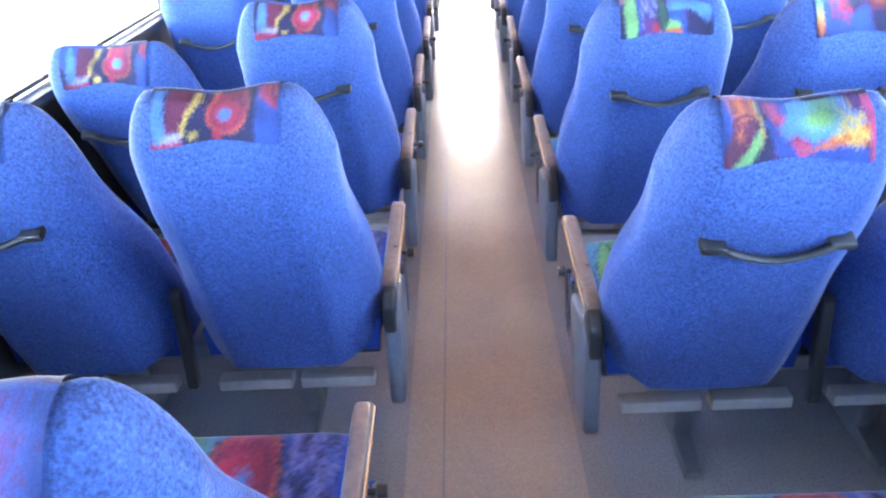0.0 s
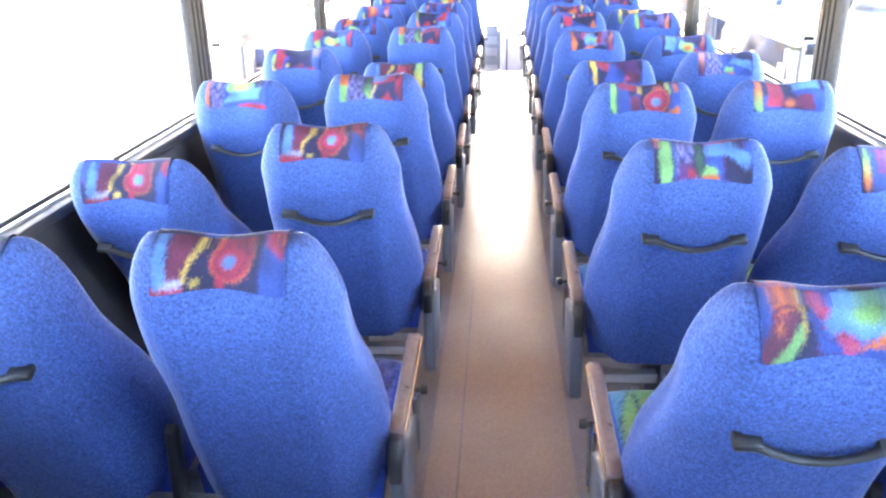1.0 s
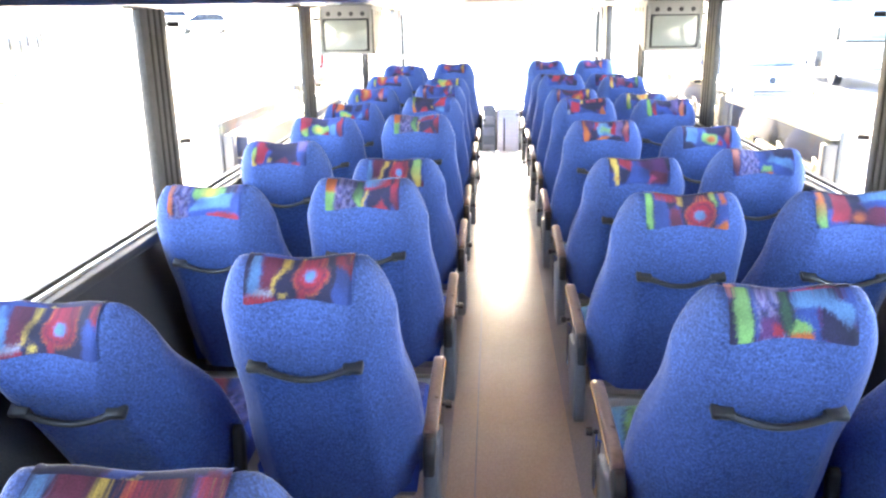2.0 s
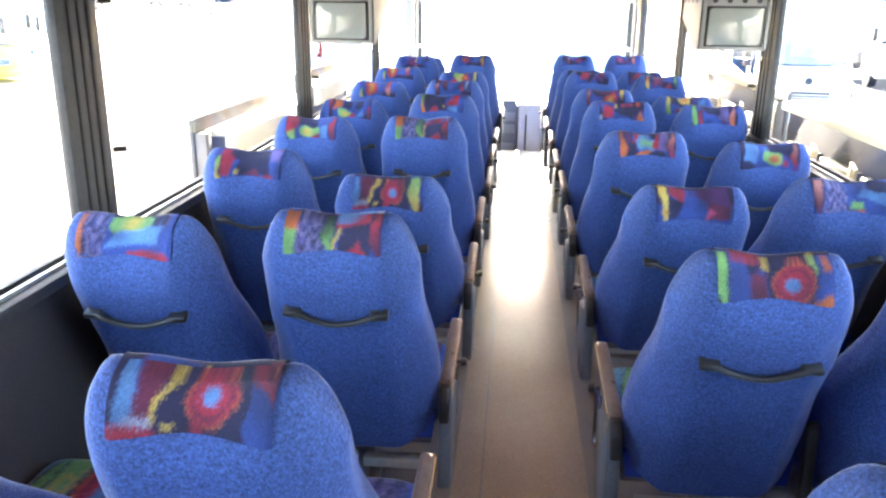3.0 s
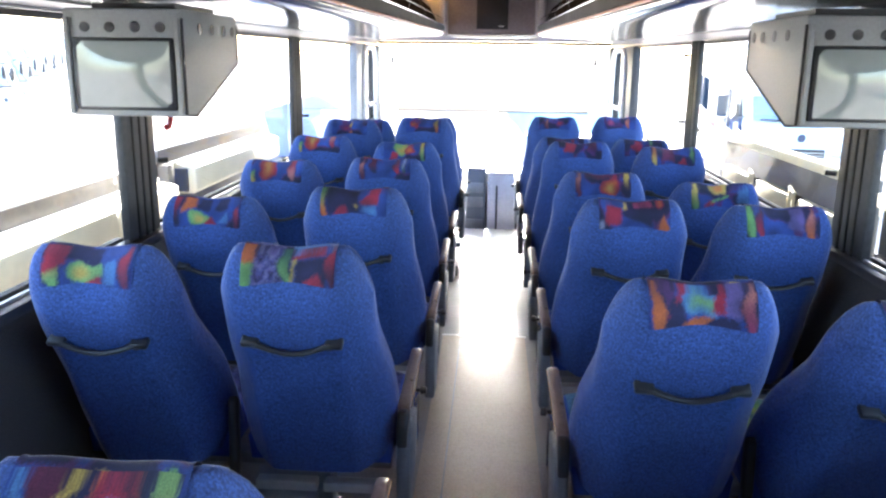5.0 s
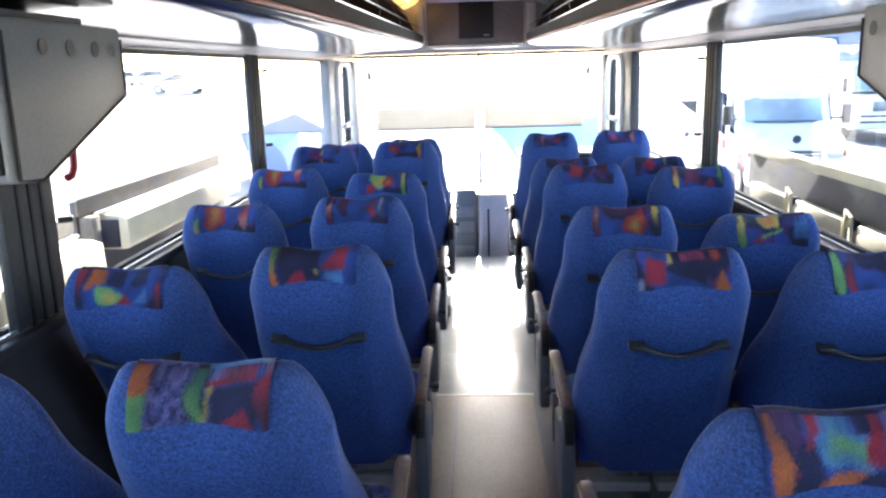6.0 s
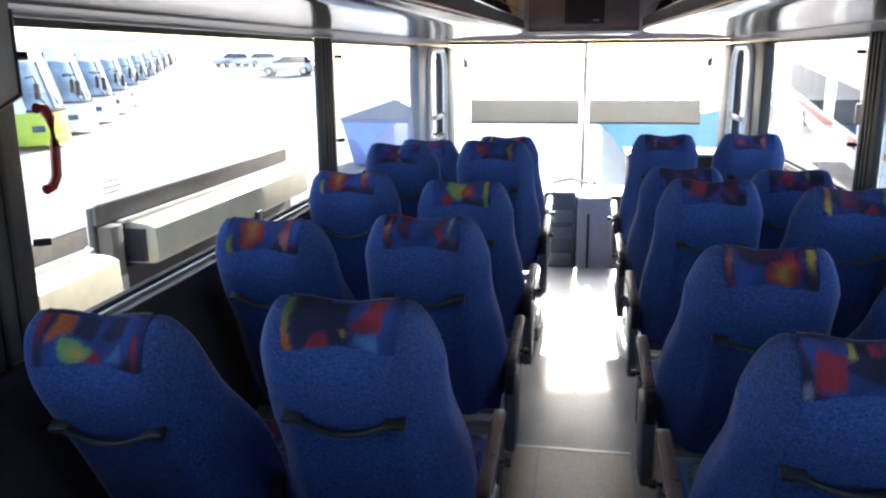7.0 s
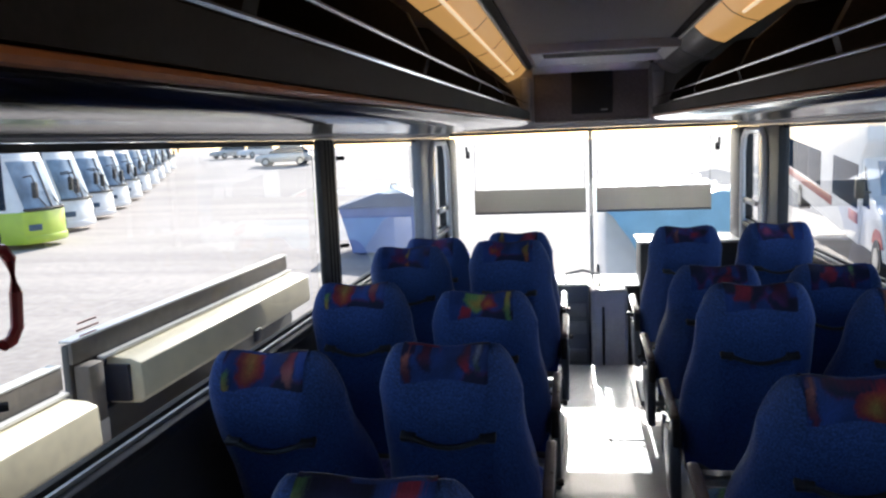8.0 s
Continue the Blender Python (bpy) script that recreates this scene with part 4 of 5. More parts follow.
double_seat("right", 2.714, (0.538, 0.981), (25.5, 25.1), (207, 208), ((("leaf", -0.88, 0.40, 0.12, 0.5, "green", "green"), ("poly", "red", (-0.72, 0.75), (-0.15, 0.75), (-0.2, 1.1), (-0.75, 1.1)), ("poly", "blue", (-0.70, -0.1), (-0.45, -0.1), (-0.45, 0.75), (-0.70, 0.75)), ("poly", "maroon", (-0.42, -0.05), (-0.08, -0.05), (-0.14, 0.50), (-0.40, 0.50)), ("poly", "navy", (-0.05, -0.1), (0.7, -0.1), (0.65, 1.1), (-0.2, 1.1)), ("poly", "yellow", (-0.18, 0.62), (-0.04, 0.60), (-0.02, 0.78), (-0.16, 0.80)), ("drop", 0.32, 0.30, 0.34, 1), ("leaf", 0.66, 0.85, 0.06, 0.3, "yellow", "green"), ("poly", "orange", (0.62, -0.05), (1.05, -0.05), (0.95, 0.22), (0.8, 0.12)), ("poly", "orange", (0.82, 0.6), (0.96, 0.6), (0.96, 0.78), (0.84, 0.78))), (("leaf", -0.84, 0.4, 0.14, 0.5, "orange", "green"), ("poly", "red", (-0.62, 0.1), (-0.1, 0.08), (-0.15, 0.85), (-0.5, 1.0)), ("glow", 0.1, 0.2, 0.16, "orange", "maroon"), ("poly", "sky", (0.2, 0.7), (0.9, 0.7), (0.9, 1.1), (0.1, 1.1)), ("poly", "maroon", (0.2, 0.05), (0.8, 0.05), (0.7, 0.5), (0.3, 0.5)))))
double_seat("right", 3.558, (0.548, 0.995), (33.9, 29.1), (209, 210), ((("poly", "yellow", (-1.05, 1.1), (-0.78, 1.1), (-0.62, 0.62), (-0.67, 0.02), (-0.76, 0.02), (-0.86, 0.6)), ("glow", -0.72, 0.25, 0.12, "orange", "yellow"), ("poly", "red", (-0.68, 1.1), (-0.2, 0.95), (-0.24, 0.48), (-0.6, 0.74)), ("poly", "navy", (-0.65, 0.70), (-0.25, 0.48), (-0.4, 0.08), (-0.66, 0.05)), ("poly", "blue", (-0.2, 0.85), (0.35, 0.55), (0.4, 0.0), (-0.4, 0.0)), ("poly", "purple", (-0.05, 0.85), (0.8, 1.1), (0.95, 0.5), (0.4, 0.45)), ("poly", "maroon", (0.35, 0.5), (0.95, 0.45), (0.9, 0.1), (0.45, 0.0)), ("poly", "pink", (0.28, -0.05), (0.62, 0.22), (0.45, 0.36))), (("leaf", -0.85, 0.5, 0.12, 0.5, "peach", "maroon"), ("zig", -0.7, -0.1), ("poly", "green", (-0.05, 0.10), (0.35, 0.12), (0.3, 0.30), (0.05, 0.34)), ("poly", "orange", (-0.1, -0.05), (0.4, -0.05), (0.3, 0.10)), ("poly", "sky", (0.2, 0.5), (0.95, 0.2), (0.95, 0.5), (0.3, 0.75)))))
double_seat("right", 4.357, (0.540, 0.991), (28.6, 33.3), (211, 212), ((("poly", "orange", (-1.0, 1.0), (-0.66, 0.3), (-0.70, -0.05), (-0.90, -0.05)), ("poly", "purple", (-0.92, 1.1), (-0.6, 1.1), (-0.55, 0.6), (-0.66, 0.42)), ("poly", "red", (-0.66, 0.15), (-0.4, 0.80), (-0.22, 1.05), (-0.08, 0.6), (-0.35, 0.3)), ("leaf", -0.42, 0.34, 0.16, 0.22, "navy", "navy"), ("glow", 0.05, 0.52, 0.30, "green", "sky"), ("poly", "red", (0.18, 0.30), (0.30, 0.65), (0.46, 0.95), (0.50, 0.25)), ("poly", "lilac", (0.48, 0.25), (0.76, 0.20), (0.76, 0.9), (0.50, 0.95)), ("poly", "navy", (-0.1, -0.1), (0.76, -0.1), (0.62, 0.22), (0.1, 0.20)), ("poly", "orange", (-0.45, -0.05), (0.0, -0.05), (0.22, 0.22), (-0.05, 0.18)), ("leaf", 0.88, 0.35, 0.11, 0.5, "peach", "pink"), ("poly", "yellow", (0.52, 0.98), (0.7, 0.9), (0.75, 1.05), (0.6, 1.15))), (("poly", "sky", (-0.9, 0.3), (-0.4, 0.2), (-0.3, 0.8), (-0.8, 0.9)), ("glow", 0.15, 0.35, 0.28, "orange", "green"), ("poly", "red", (0.35, 0.1), (0.6, 0.1), (0.55, 0.4)), ("leaf", 0.85, 0.5, 0.1, 0.4, "peach", "red"))))
double_seat("right", 5.212, (0.552, 0.995), (25.3, 27.2), (213, 214), ((("poly", "pale", (-1.0, 0.0), (-0.80, 0.0), (-0.82, 0.22), (-0.98, 0.24)), ("poly", "red", (-0.78, 0.10), (-0.36, 0.10), (-0.30, 0.68), (-0.76, 0.72)), ("poly", "navy", (-0.32, 0.38), (0.5, 0.05), (0.62, 0.85), (-0.1, 1.05)), ("poly", "pink", (0.05, 0.72), (0.52, 0.74), (0.42, 1.05), (0.0, 1.0)), ("poly", "yellow", (-0.28, 0.62), (-0.18, 0.62), (-0.16, 0.78), (-0.26, 0.80)), ("poly", "orange", (0.66, -0.02), (1.02, -0.02), (0.82, 0.45)), ("burst", 0.76, 0.72, 0.12)), (("leaf", -0.86, 0.42, 0.12, 0.55, "green", "green"), ("leaf", -0.58, 0.35, 0.12, 0.4, "maroon", "red"), ("poly", "lilac", (0.2, 0.2), (0.6, 0.2), (0.6, 0.8), (0.3, 0.8)), ("leaf", 0.78, 0.3, 0.12, 0.45, "peach", "orange"))))
double_seat("right", 5.928, (0.546, 0.986), (28.3, 33.5), (215, 216), ((("leaf", -0.84, 0.4, 0.10, 0.5, "peach", "maroon"), ("poly", "maroon", (-0.6, 0.75), (0.3, 0.75), (0.2, 1.05), (-0.5, 1.05)), ("burst", 0.26, 0.32, 0.34), ("leaf", 0.88, 0.5, 0.09, 0.5, "yellow", "navy")), (("leaf", -0.86, 0.35, 0.13, 0.5, "yellow", "green"), ("glow", 0.05, 0.85, 0.26, "orange", "yellow"), ("poly", "red", (-0.6, 0.0), (-0.1, 0.05), (-0.2, 0.35)), ("poly", "green", (-0.3, 0.15), (0.3, 0.4), (0.35, 0.5), (-0.2, 0.3)), ("poly", "sky", (0.6, 0.2), (1.0, 0.2), (1.0, 0.8), (0.7, 0.7)))))
double_seat("right", 6.787, (0.552, 1.006), (21.1, 25.3), (217, 218), ((("poly", "red", (-0.75, 0.3), (-0.3, 0.3), (-0.15, 0.9), (-0.6, 0.9)), ("leaf", 0.6, 0.5, 0.2, 0.4, "maroon", "purple")), (("leaf", -0.8, 0.4, 0.1, 0.5, "orange", "yellow"), ("poly", "maroon", (-0.5, 0.2), (0.1, 0.1), (0.1, 0.9), (-0.4, 1.0)), ("poly", "red", (0.2, 0.0), (0.6, 0.0), (0.55, 0.4)), ("leaf", 0.88, 0.5, 0.08, 0.4, "green", "leaf"))))
double_seat("right", 7.560, (0.538, 0.988), (32.2, 32.5), (219, 220))
double_seat("right", 8.417, (0.539, 0.991), (25.8, 24.1), (221, 222), lift=0.03)


# ---- front of the coach ----
for name, x0, x1 in (("left", -0.850, 0.063), ("right", 0.147, 1.042)):
    ob = thing("roller_blind", pose(0, FRONT - 0.07, 0), "grey fabric roller blind hanging in the windscreen", "blind", "windscreen blinds")
    part("fabric", box(x0, x1, -0.004, 0.004, 0.915, 1.102, 0.003), BLIND, ob)
    part("bottom_bar", tube([(x0, 0, 0.910), (x1, 0, 0.910)], 0.009), GREY, ob)
    for x in (x0 + 0.01, x1 - 0.01):
        part("cord", tube([(x, 0, 1.10), (x, 0, 1.58)], 0.0025, 6), GREY, ob)
console = thing("driver_console", pose(0, 9.60, -0.30), "dark driver's console with a grey upright locker beside it", "console")
part("body", box(-0.17, 0.06, 0, 0.34, 0, 0.77, 0.015), GREY, console)
part("locker", box(0.075, 0.33, -0.03, 0.30, 0, 0.74, 0.03, 3), LINING, console)
part("locker_groove", box(0.150, 0.166, -0.036, -0.028, 0.12, 0.62, 0.003), BLACK, console)
for z in (0.22, 0.42, 0.55):
    part("drawer", box(-0.150, 0.040, -0.012, 0.004, z, z + 0.09, 0.006), STEEL, console)
part("rail", tube([(-0.10, 0.12, 0.77), (-0.10, 0.12, 0.83), (0.02, 0.12, 0.86), (0.14, 0.12, 0.83), (0.14, 0.12, 0.74)], 0.01), ALU, console)
for side, x in (("left", XL + 0.05), ("right", XR - 0.05)):
    ob = thing("interior_mirror_bracket", pose(x + (0.10 if side == "left" else -0.10), FRONT - 0.05, 1.40), "small dark bracket beside the windscreen", "bracket")
    part("arm", tube([(0, 0, 0.0), (0.0, -0.05, 0.02), (0.0, -0.06, 0.07)], 0.010), BLACK, ob)
    part("foot", box(-0.016, 0.016, 0, 0.045, -0.03, 0.03, 0.004), BLACK, ob)

for side, x in (("left", XL + 0.03), ("right", XR - 0.03)):
    pts = [(x, 9.50, 0.45), (x, 9.50, 1.36), (x, 9.53, 1.46), (x, 9.61, 1.51), (x, 10.10, 1.51), (x, 10.19, 1.46), (x, 10.23, 1.36), (x, 10.23, 0.45)]
    structure(f"door_frame_{side}", tube(pts, 0.022), WHITE, "white rounded frame of the front side opening", "frame")

loop = thing("grab_loop", pose(XL + 0.05, 5.205, 1.275), "red plastic emergency loop on the window pillar", "grab loop")
part("loop", tube([(0, -0.045, -0.085), (0, -0.024, -0.082), (0, -0.006, -0.062), (0, 0.0, 0.0), (0, -0.006, 0.060), (0, -0.024, 0.080), (0, -0.045, 0.082)], 0.011), RED, loop)


sticker = thing("window_notice", pose(XL - 0.019, 5.50, 1.135), "small red notice of unreadable lines on the window glass", "notice")
for n, q in enumerate((0.034, 0.040, 0.030)):
    part("line", box(0.0, 0.0015, -q, q, 0.02 - n * 0.014, 0.0235 - n * 0.014), FADED, sticker)


# ---- raised luggage doors outside ----
def luggage_door(x, k, y0, y1, z0, z1):
    """A raised luggage bay door beside the coach. k: 1 on the left side, -1 on the right."""
    ob = thing("luggage_door", pose(x, (y0 + y1) / 2, z0), "raised luggage bay door with a cream stiffening box inside", "luggage door", "raised luggage doors")
    h, w = z1 - z0, (y1 - y0) / 2
    part("skin", box(min(0, -k * 0.02), max(0, -k * 0.02), -w, w, -0.55, h, 0.004), DULL, ob)
    if k > 0:
        part("top_rail", box(min(0.0, k * 0.012), max(0.0, k * 0.012), -w, w, h - 0.050, h + 0.006, 0.003), FLANGE, ob)
        part("rim", box(min(-k * 0.024, k * 0.014), max(-k * 0.024, k * 0.014), -w, w, h + 0.0065, h + 0.013, 0.002), WHITE, ob)
    else:
        part("top_rail", box(min(0.0, k * 0.045), max(0.0, k * 0.045), -w, w, h - 0.035, h + 0.01, 0.006), CREAM, ob)
    if k > 0:
        part("lip", box(min(k * 0.0125, k * 0.034), max(k * 0.0125, k * 0.034), -w + 0.10, w - 0.01, h - 0.062, h - 0.0525, 0.002), WHITE, ob)
        bx = extrude_profile([(k * 0.0125, h - 0.063), (k * 0.085, h - 0.070), (k * 0.116, h - 0.082), (k * 0.120, h - 0.180), (k * 0.106, h - 0.196), (k * 0.0125, h - 0.196)], -w + 0.14, w - 0.02, "y", 0.005)
        part("stiffener", bx, CREAM, ob, "cream painted steel box")
        part("stiffener_end", box(min(k * 0.01, k * 0.085), max(k * 0.01, k * 0.085), -w + 0.122, -w + 0.137, h - 0.185, h - 0.085), TRIM, ob)
        part("catch", box(min(k * 0.123, k * 0.134), max(k * 0.123, k * 0.134), 0.10, 0.16, h - 0.215, h - 0.17, 0.004), BLACK, ob)
    else:
        for q in range(3):
            y = -w + 0.15 + q * (2 * w - 0.2) / 3
            part("stiffener", box(min(k * 0.005, k * 0.05), max(k * 0.005, k * 0.05), y, y + (2 * w - 0.2) / 3 - 0.12, h - 0.25, h - 0.17, 0.008), CREAM, ob, "cream painted steel strip")
            part("catch", tube([(k * 0.01, y - 0.08, h - 0.26), (k * 0.05, y - 0.08, h - 0.25), (k * 0.05, y - 0.08, h - 0.15), (k * 0.05, y - 0.03, h - 0.13), (k * 0.05, y - 0.03, h - 0.24), (k * 0.01, y - 0.03, h - 0.26)], 0.008, 6), CREAM, ob)
            part("bracket", box(min(k * 0.005, k * 0.03), max(k * 0.005, k * 0.03), y - 0.055, y - 0.02, h - 0.22, h - 0.17, 0.004), BLACK, ob)
    part("hinge_post", box(min(0.003, k * 0.05), max(0.003, k * 0.05), -w + 0.01, -w + 0.075, -0.5, h - 0.055, 0.006), FLANGE, ob)
    part("lower_panel", box(min(0.003, k * 0.03), max(0.003, k * 0.03), -w + 0.10, w - 0.02, -0.5, h - 0.20, 0.004), DULL, ob)
    part("notice", box(min(k * 0.051, k * 0.053), max(k * 0.051, k * 0.053), -w + 0.018, -w + 0.070, h - 0.30, h - 0.21), PAPER, ob)
    part("gas_strut", tube([(k * 0.02, -w + 0.05, h - 0.32), (k * 0.16, -w - 0.02, h - 0.75)], 0.008), CHROME, ob)
    part("strut", tube([(-k * 0.01, w - 0.3, -0.54), (k * 0.05, w - 0.3, -0.62), (k * 0.13, w - 0.3, -0.62)], 0.02), STEEL, ob)
    part("strut", tube([(-k * 0.01, 0.3 - w, -0.54), (k * 0.05, 0.3 - w, -0.62), (k * 0.13, 0.3 - w, -0.62)], 0.02), STEEL, ob)


luggage_door(-1.30, 1, 4.15, 5.70, 0.75, 0.985)
luggage_door(-1.31, 1, 5.76, 7.31, 0.75, 1.03)
luggage_door(1.47, -1, 3.75, 5.30, 0.75, 0.985)
luggage_door(1.47, -1, 5.36, 7.25, 0.75, 1.03)
GZ = -1.30
for k, x in ((-1, XL - 0.06), (1, XR + 0.06)):
    side = "left" if k < 0 else "right"
    structure(f"coach_side_{side}", box(min(x, x + k * 0.03), max(x, x + k * 0.03), REAR, FRONT, GZ + 0.25, 0.74), WHITE, "white painted outside panel of the coach", "body panel")
structure("coach_belly", box(XL, XR, REAR, FRONT, GZ + 0.25, -0.37), BLACK, "dark underbody of the coach", "underbody")

# ---- the yard ----
def smooth(q):
    q = min(1.0, max(0.0, q))
    return q * q * (3 - 2 * q)


def ground_z(x, y):
    """The yard rises gently at its far left end and falls a little on the right."""
    return GZ + 2.6 * smooth((y - 35) / 75) * smooth(-x / 10) - min(14.0, max(0.0, y - 20)) * smooth((x - 2) / 3) * (0.046 - 0.034 * smooth((x - 9) / 4))


bm = bmesh.new()
bmesh.ops.create_grid(bm, x_segments=140, y_segments=140, size=1.0)
for v in bm.verts:
    x, y = 1500 * v.co.x * abs(v.co.x) ** 1.6, 1500 * v.co.y * abs(v.co.y) ** 1.6
    v.co = Vector((x, y, ground_z(x, y)))
structure("ground", bm, ASPHALT, "pale worn asphalt of a vehicle yard", "ground")

# A sheet over the yard's right side, darker and bluer than the rest.
bm = bmesh.new()
bmesh.ops.create_grid(bm, x_segments=26, y_segments=96, size=1.0)
for v in bm.verts:
    x, y = 34.75 + 25.25 * v.co.x, 27.5 + 47.5 * v.co.y
    v.co = Vector((x, y, ground_z(x, y) + 0.02))
structure("road", bm, DARK_GROUND, "darker bluish sheet over the right side of the yard", "road")


def wheel(parent, x, y, r, w, k):
    t = tube([(x - w / 2, y, r), (x + w / 2, y, r)], r, 20)
    ob = part("wheel", t, RUBBER, parent, "", 30)
    part("rim", tube([(x + k * w / 2 - k * 0.01, y, r), (x + k * w / 2 + k * 0.012, y, r)], r * 0.58, 16), ALU, ob)


def bowed(bm, w, amount):
    """Rounds the front of a vehicle in plan: its sides sweep back."""
    for q in (-0.94, -0.82, -0.6, -0.3, 0.0, 0.3, 0.6, 0.82, 0.94):
        bmesh.ops.bisect_plane(bm, geom=bm.verts[:] + bm.edges[:] + bm.faces[:], plane_co=(q * w, 0, 0), plane_no=(1, 0, 0))
    for v in bm.verts:
        if v.co.y > -1.4:
            v.co.y -= amount * min(1.0, abs(v.co.x) / w) ** 3.2
    return bm


def coach(x, y, turn, colour, height=2.85, length=9.5, width=2.45, low=None):
    """A parked coach whose nose points along +y of its own."""
    ob = thing("parked_coach", pose(x, y, ground_z(x, y) - 0.03, 0, 0, turn), "white parked coach with a raked windscreen" if low is None else "white and lime parked coach with a raked windscreen", "coach", "parked coaches in the yard")
    w, h, waist = width / 2, height, 1.0 if low is None else 1.24
    prof = [(-length, 0.28), (-length, h - 0.15), (-length + 0.2, h), (-1.3, h), (-0.75, h - 0.12), (-0.10, 1.25), (0, 1.0), (0, 0.30)]
    part("body", bowed(extrude_profile(prof, -w, w, "x", 0.06), w, 0.42), colour, ob)
    part("skirt", bowed(extrude_profile([(-length + 0.05, 0.20), (-length + 0.05, waist), (0.012, waist - 0.02), (0.03, 0.5), (0.012, 0.20)], -w - 0.012, w + 0.012, "x", 0.04), w, 0.42), low or colour, ob)
    slope = lambda z: -0.10 - 0.65 * (z - 1.25) / (h - 1.37)
    part("windscreen", bowed(extrude_profile([(slope(h - 0.70) - 0.03, h - 0.71), (slope(h - 0.70) + 0.02, h - 0.70), (slope(1.30) + 0.02, 1.30), (slope(1.30) - 0.03, 1.29)], -w + 0.14, w - 0.14, "x"), w, 0.42), SKY_PAINTED_GLASS, ob)
    part("screen_divider", tube([(0, slope(1.30) + 0.03, 1.30), (0, slope(h - 0.70) + 0.03, h - 0.70)], 0.03, 6), BLACK, ob)
    for k in (-1, 1):
        for j in range(5):
            y1 = -0.9 - j * 1.65
            part("window", box(min(k * w, k * (w + 0.014)), max(k * w, k * (w + 0.014)), y1 - 1.58, y1, 1.30, h - 0.42, 0.01), TINT, ob)
        wheel(ob, k * (w - 0.12), -1.6, 0.46, 0.28, k)
        wheel(ob, k * (w - 0.12), -length + 2.2, 0.46, 0.28, k)
        part("mirror", box(k * (w + 0.10) - 0.09, k * (w + 0.10) + 0.09, 0.05, 0.20, 1.65, 2.15, 0.04), BLACK, ob)
        part("mirror_arm", tube([(k * (w - 0.05), -0.30, 2.30), (k * (w + 0.08), 0.05, 2.35), (k * (w + 0.10), 0.12, 2.14)], 0.025), BLACK, ob)
        part("headlight", bowed(box(k * (w - 0.28) - 0.18, k * (w - 0.28) + 0.18, -0.01, 0.045, 0.62, 0.82, 0.02), w, 0.42), COACH_GLASS, ob)
    part("bumper", bowed(box(-w + 0.02, w - 0.02, -0.1, 0.07, 0.22, 0.46, 0.04), w, 0.42), low or colour, ob)
    part("wiper_panel", bowed(box(-w + 0.10, w - 0.10, -0.12, 0.025, 1.24, 1.32, 0.02), w, 0.42), BLACK, ob)
    for q in (-0.5, 0.35):
        part("wiper", tube([(q, -0.02, 1.26), (q + 0.25, -0.30, 1.80)], 0.02, 6), BLACK, ob)
    return ob


ROW = Vector((-0.40, 0.917))
for n in range(10):
    px, py = -16.7 + ROW.x * 5.4 * n, 27.4 + ROW.y * 5.4 * n
    coach(px, py, -82, WHITE, 3.5, 9.5, 2.45, LIME if n == 0 else None)


def car(x, y, turn, colour, label, size=1.0):
    ob = thing("parked_car", pose(x, y, ground_z(x, y) - 0.02, 0, 0, turn), label, "car", "parked cars in the yard")
    s = size
    body = [(-2.1, 0.3), (-2.12, 0.75), (-1.95, 0.92), (-0.6, 0.95), (0.9, 0.92), (1.95, 0.80), (2.12, 0.6), (2.1, 0.3)]
    part("body", extrude_profile([(a * s, b * s) for a, b in body], -0.85 * s, 0.85 * s, "x", 0.07), colour, ob)
    part("cabin", extrude_profile([(a * s, b * s) for a, b in [(-1.75, 0.93), (-1.35, 1.42), (0.2, 1.45), (1.0, 0.93)]], -0.72 * s, 0.72 * s, "x", 0.06), TINT, ob)
    part("roof", extrude_profile([(a * s, b * s) for a, b in [(-1.36, 1.41), (-1.30, 1.47), (0.15, 1.49), (0.24, 1.43)]], -0.70 * s, 0.70 * s, "x", 0.02), colour, ob)
    for k in (-1, 1):
        wheel(ob, k * 0.78 * s, 1.3 * s, 0.32 * s, 0.2 * s, k)
        wheel(ob, k * 0.78 * s, -1.3 * s, 0.32 * s, 0.2 * s, k)


car(-34.6, 88.0, 150, WHITE, "white car parked at the far end of the yard")
car(-38.0, 88.5, 150, ALU, "silver car parked at the far end of the yard")
car(-26.2, 74.0, 100, ALU, "silver estate car parked across the far yard", 1.2)

boat = thing("covered_trailer", pose(1.25, 17.2, GZ), "low trailer under a pale blue cover ahead of the coach", "trailer")
bm = bmesh.new()
bmesh.ops.create_grid(bm, x_segments=40, y_segments=80, size=1.0)
for v in bm.verts:
    a, e = v.co.x, v.co.y
    sag = 0.08 * noise.noise((a * 2, e * 5, 3.0)) + 0.06 * noise.noise((a * 6, e * 12, 1.0))
    fall = max(0.0, (max(abs(a), abs(e)) - 0.9) / 0.1) * (0.12 + 1.0 * smooth((a + 1.0) / 0.9))
    v.co = Vector((a * 1.02, e * 2.9, 2.02 + sag - fall))
part("cover", bm, TEAL, boat, "wrinkled pale blue cover")
part("body", box(-0.90, 0.90, -2.52, 2.52, 0.45, 1.86, 0.05), WHITE, boat)
for k in (-1, 1):
    wheel(boat, k * 0.84, 0.3, 0.34, 0.2, k)
part("drawbar", tube([(0, -2.5, 0.55), (0, -3.6, 0.5), (0, -3.62, 0.0)], 0.04), STEEL, boat)


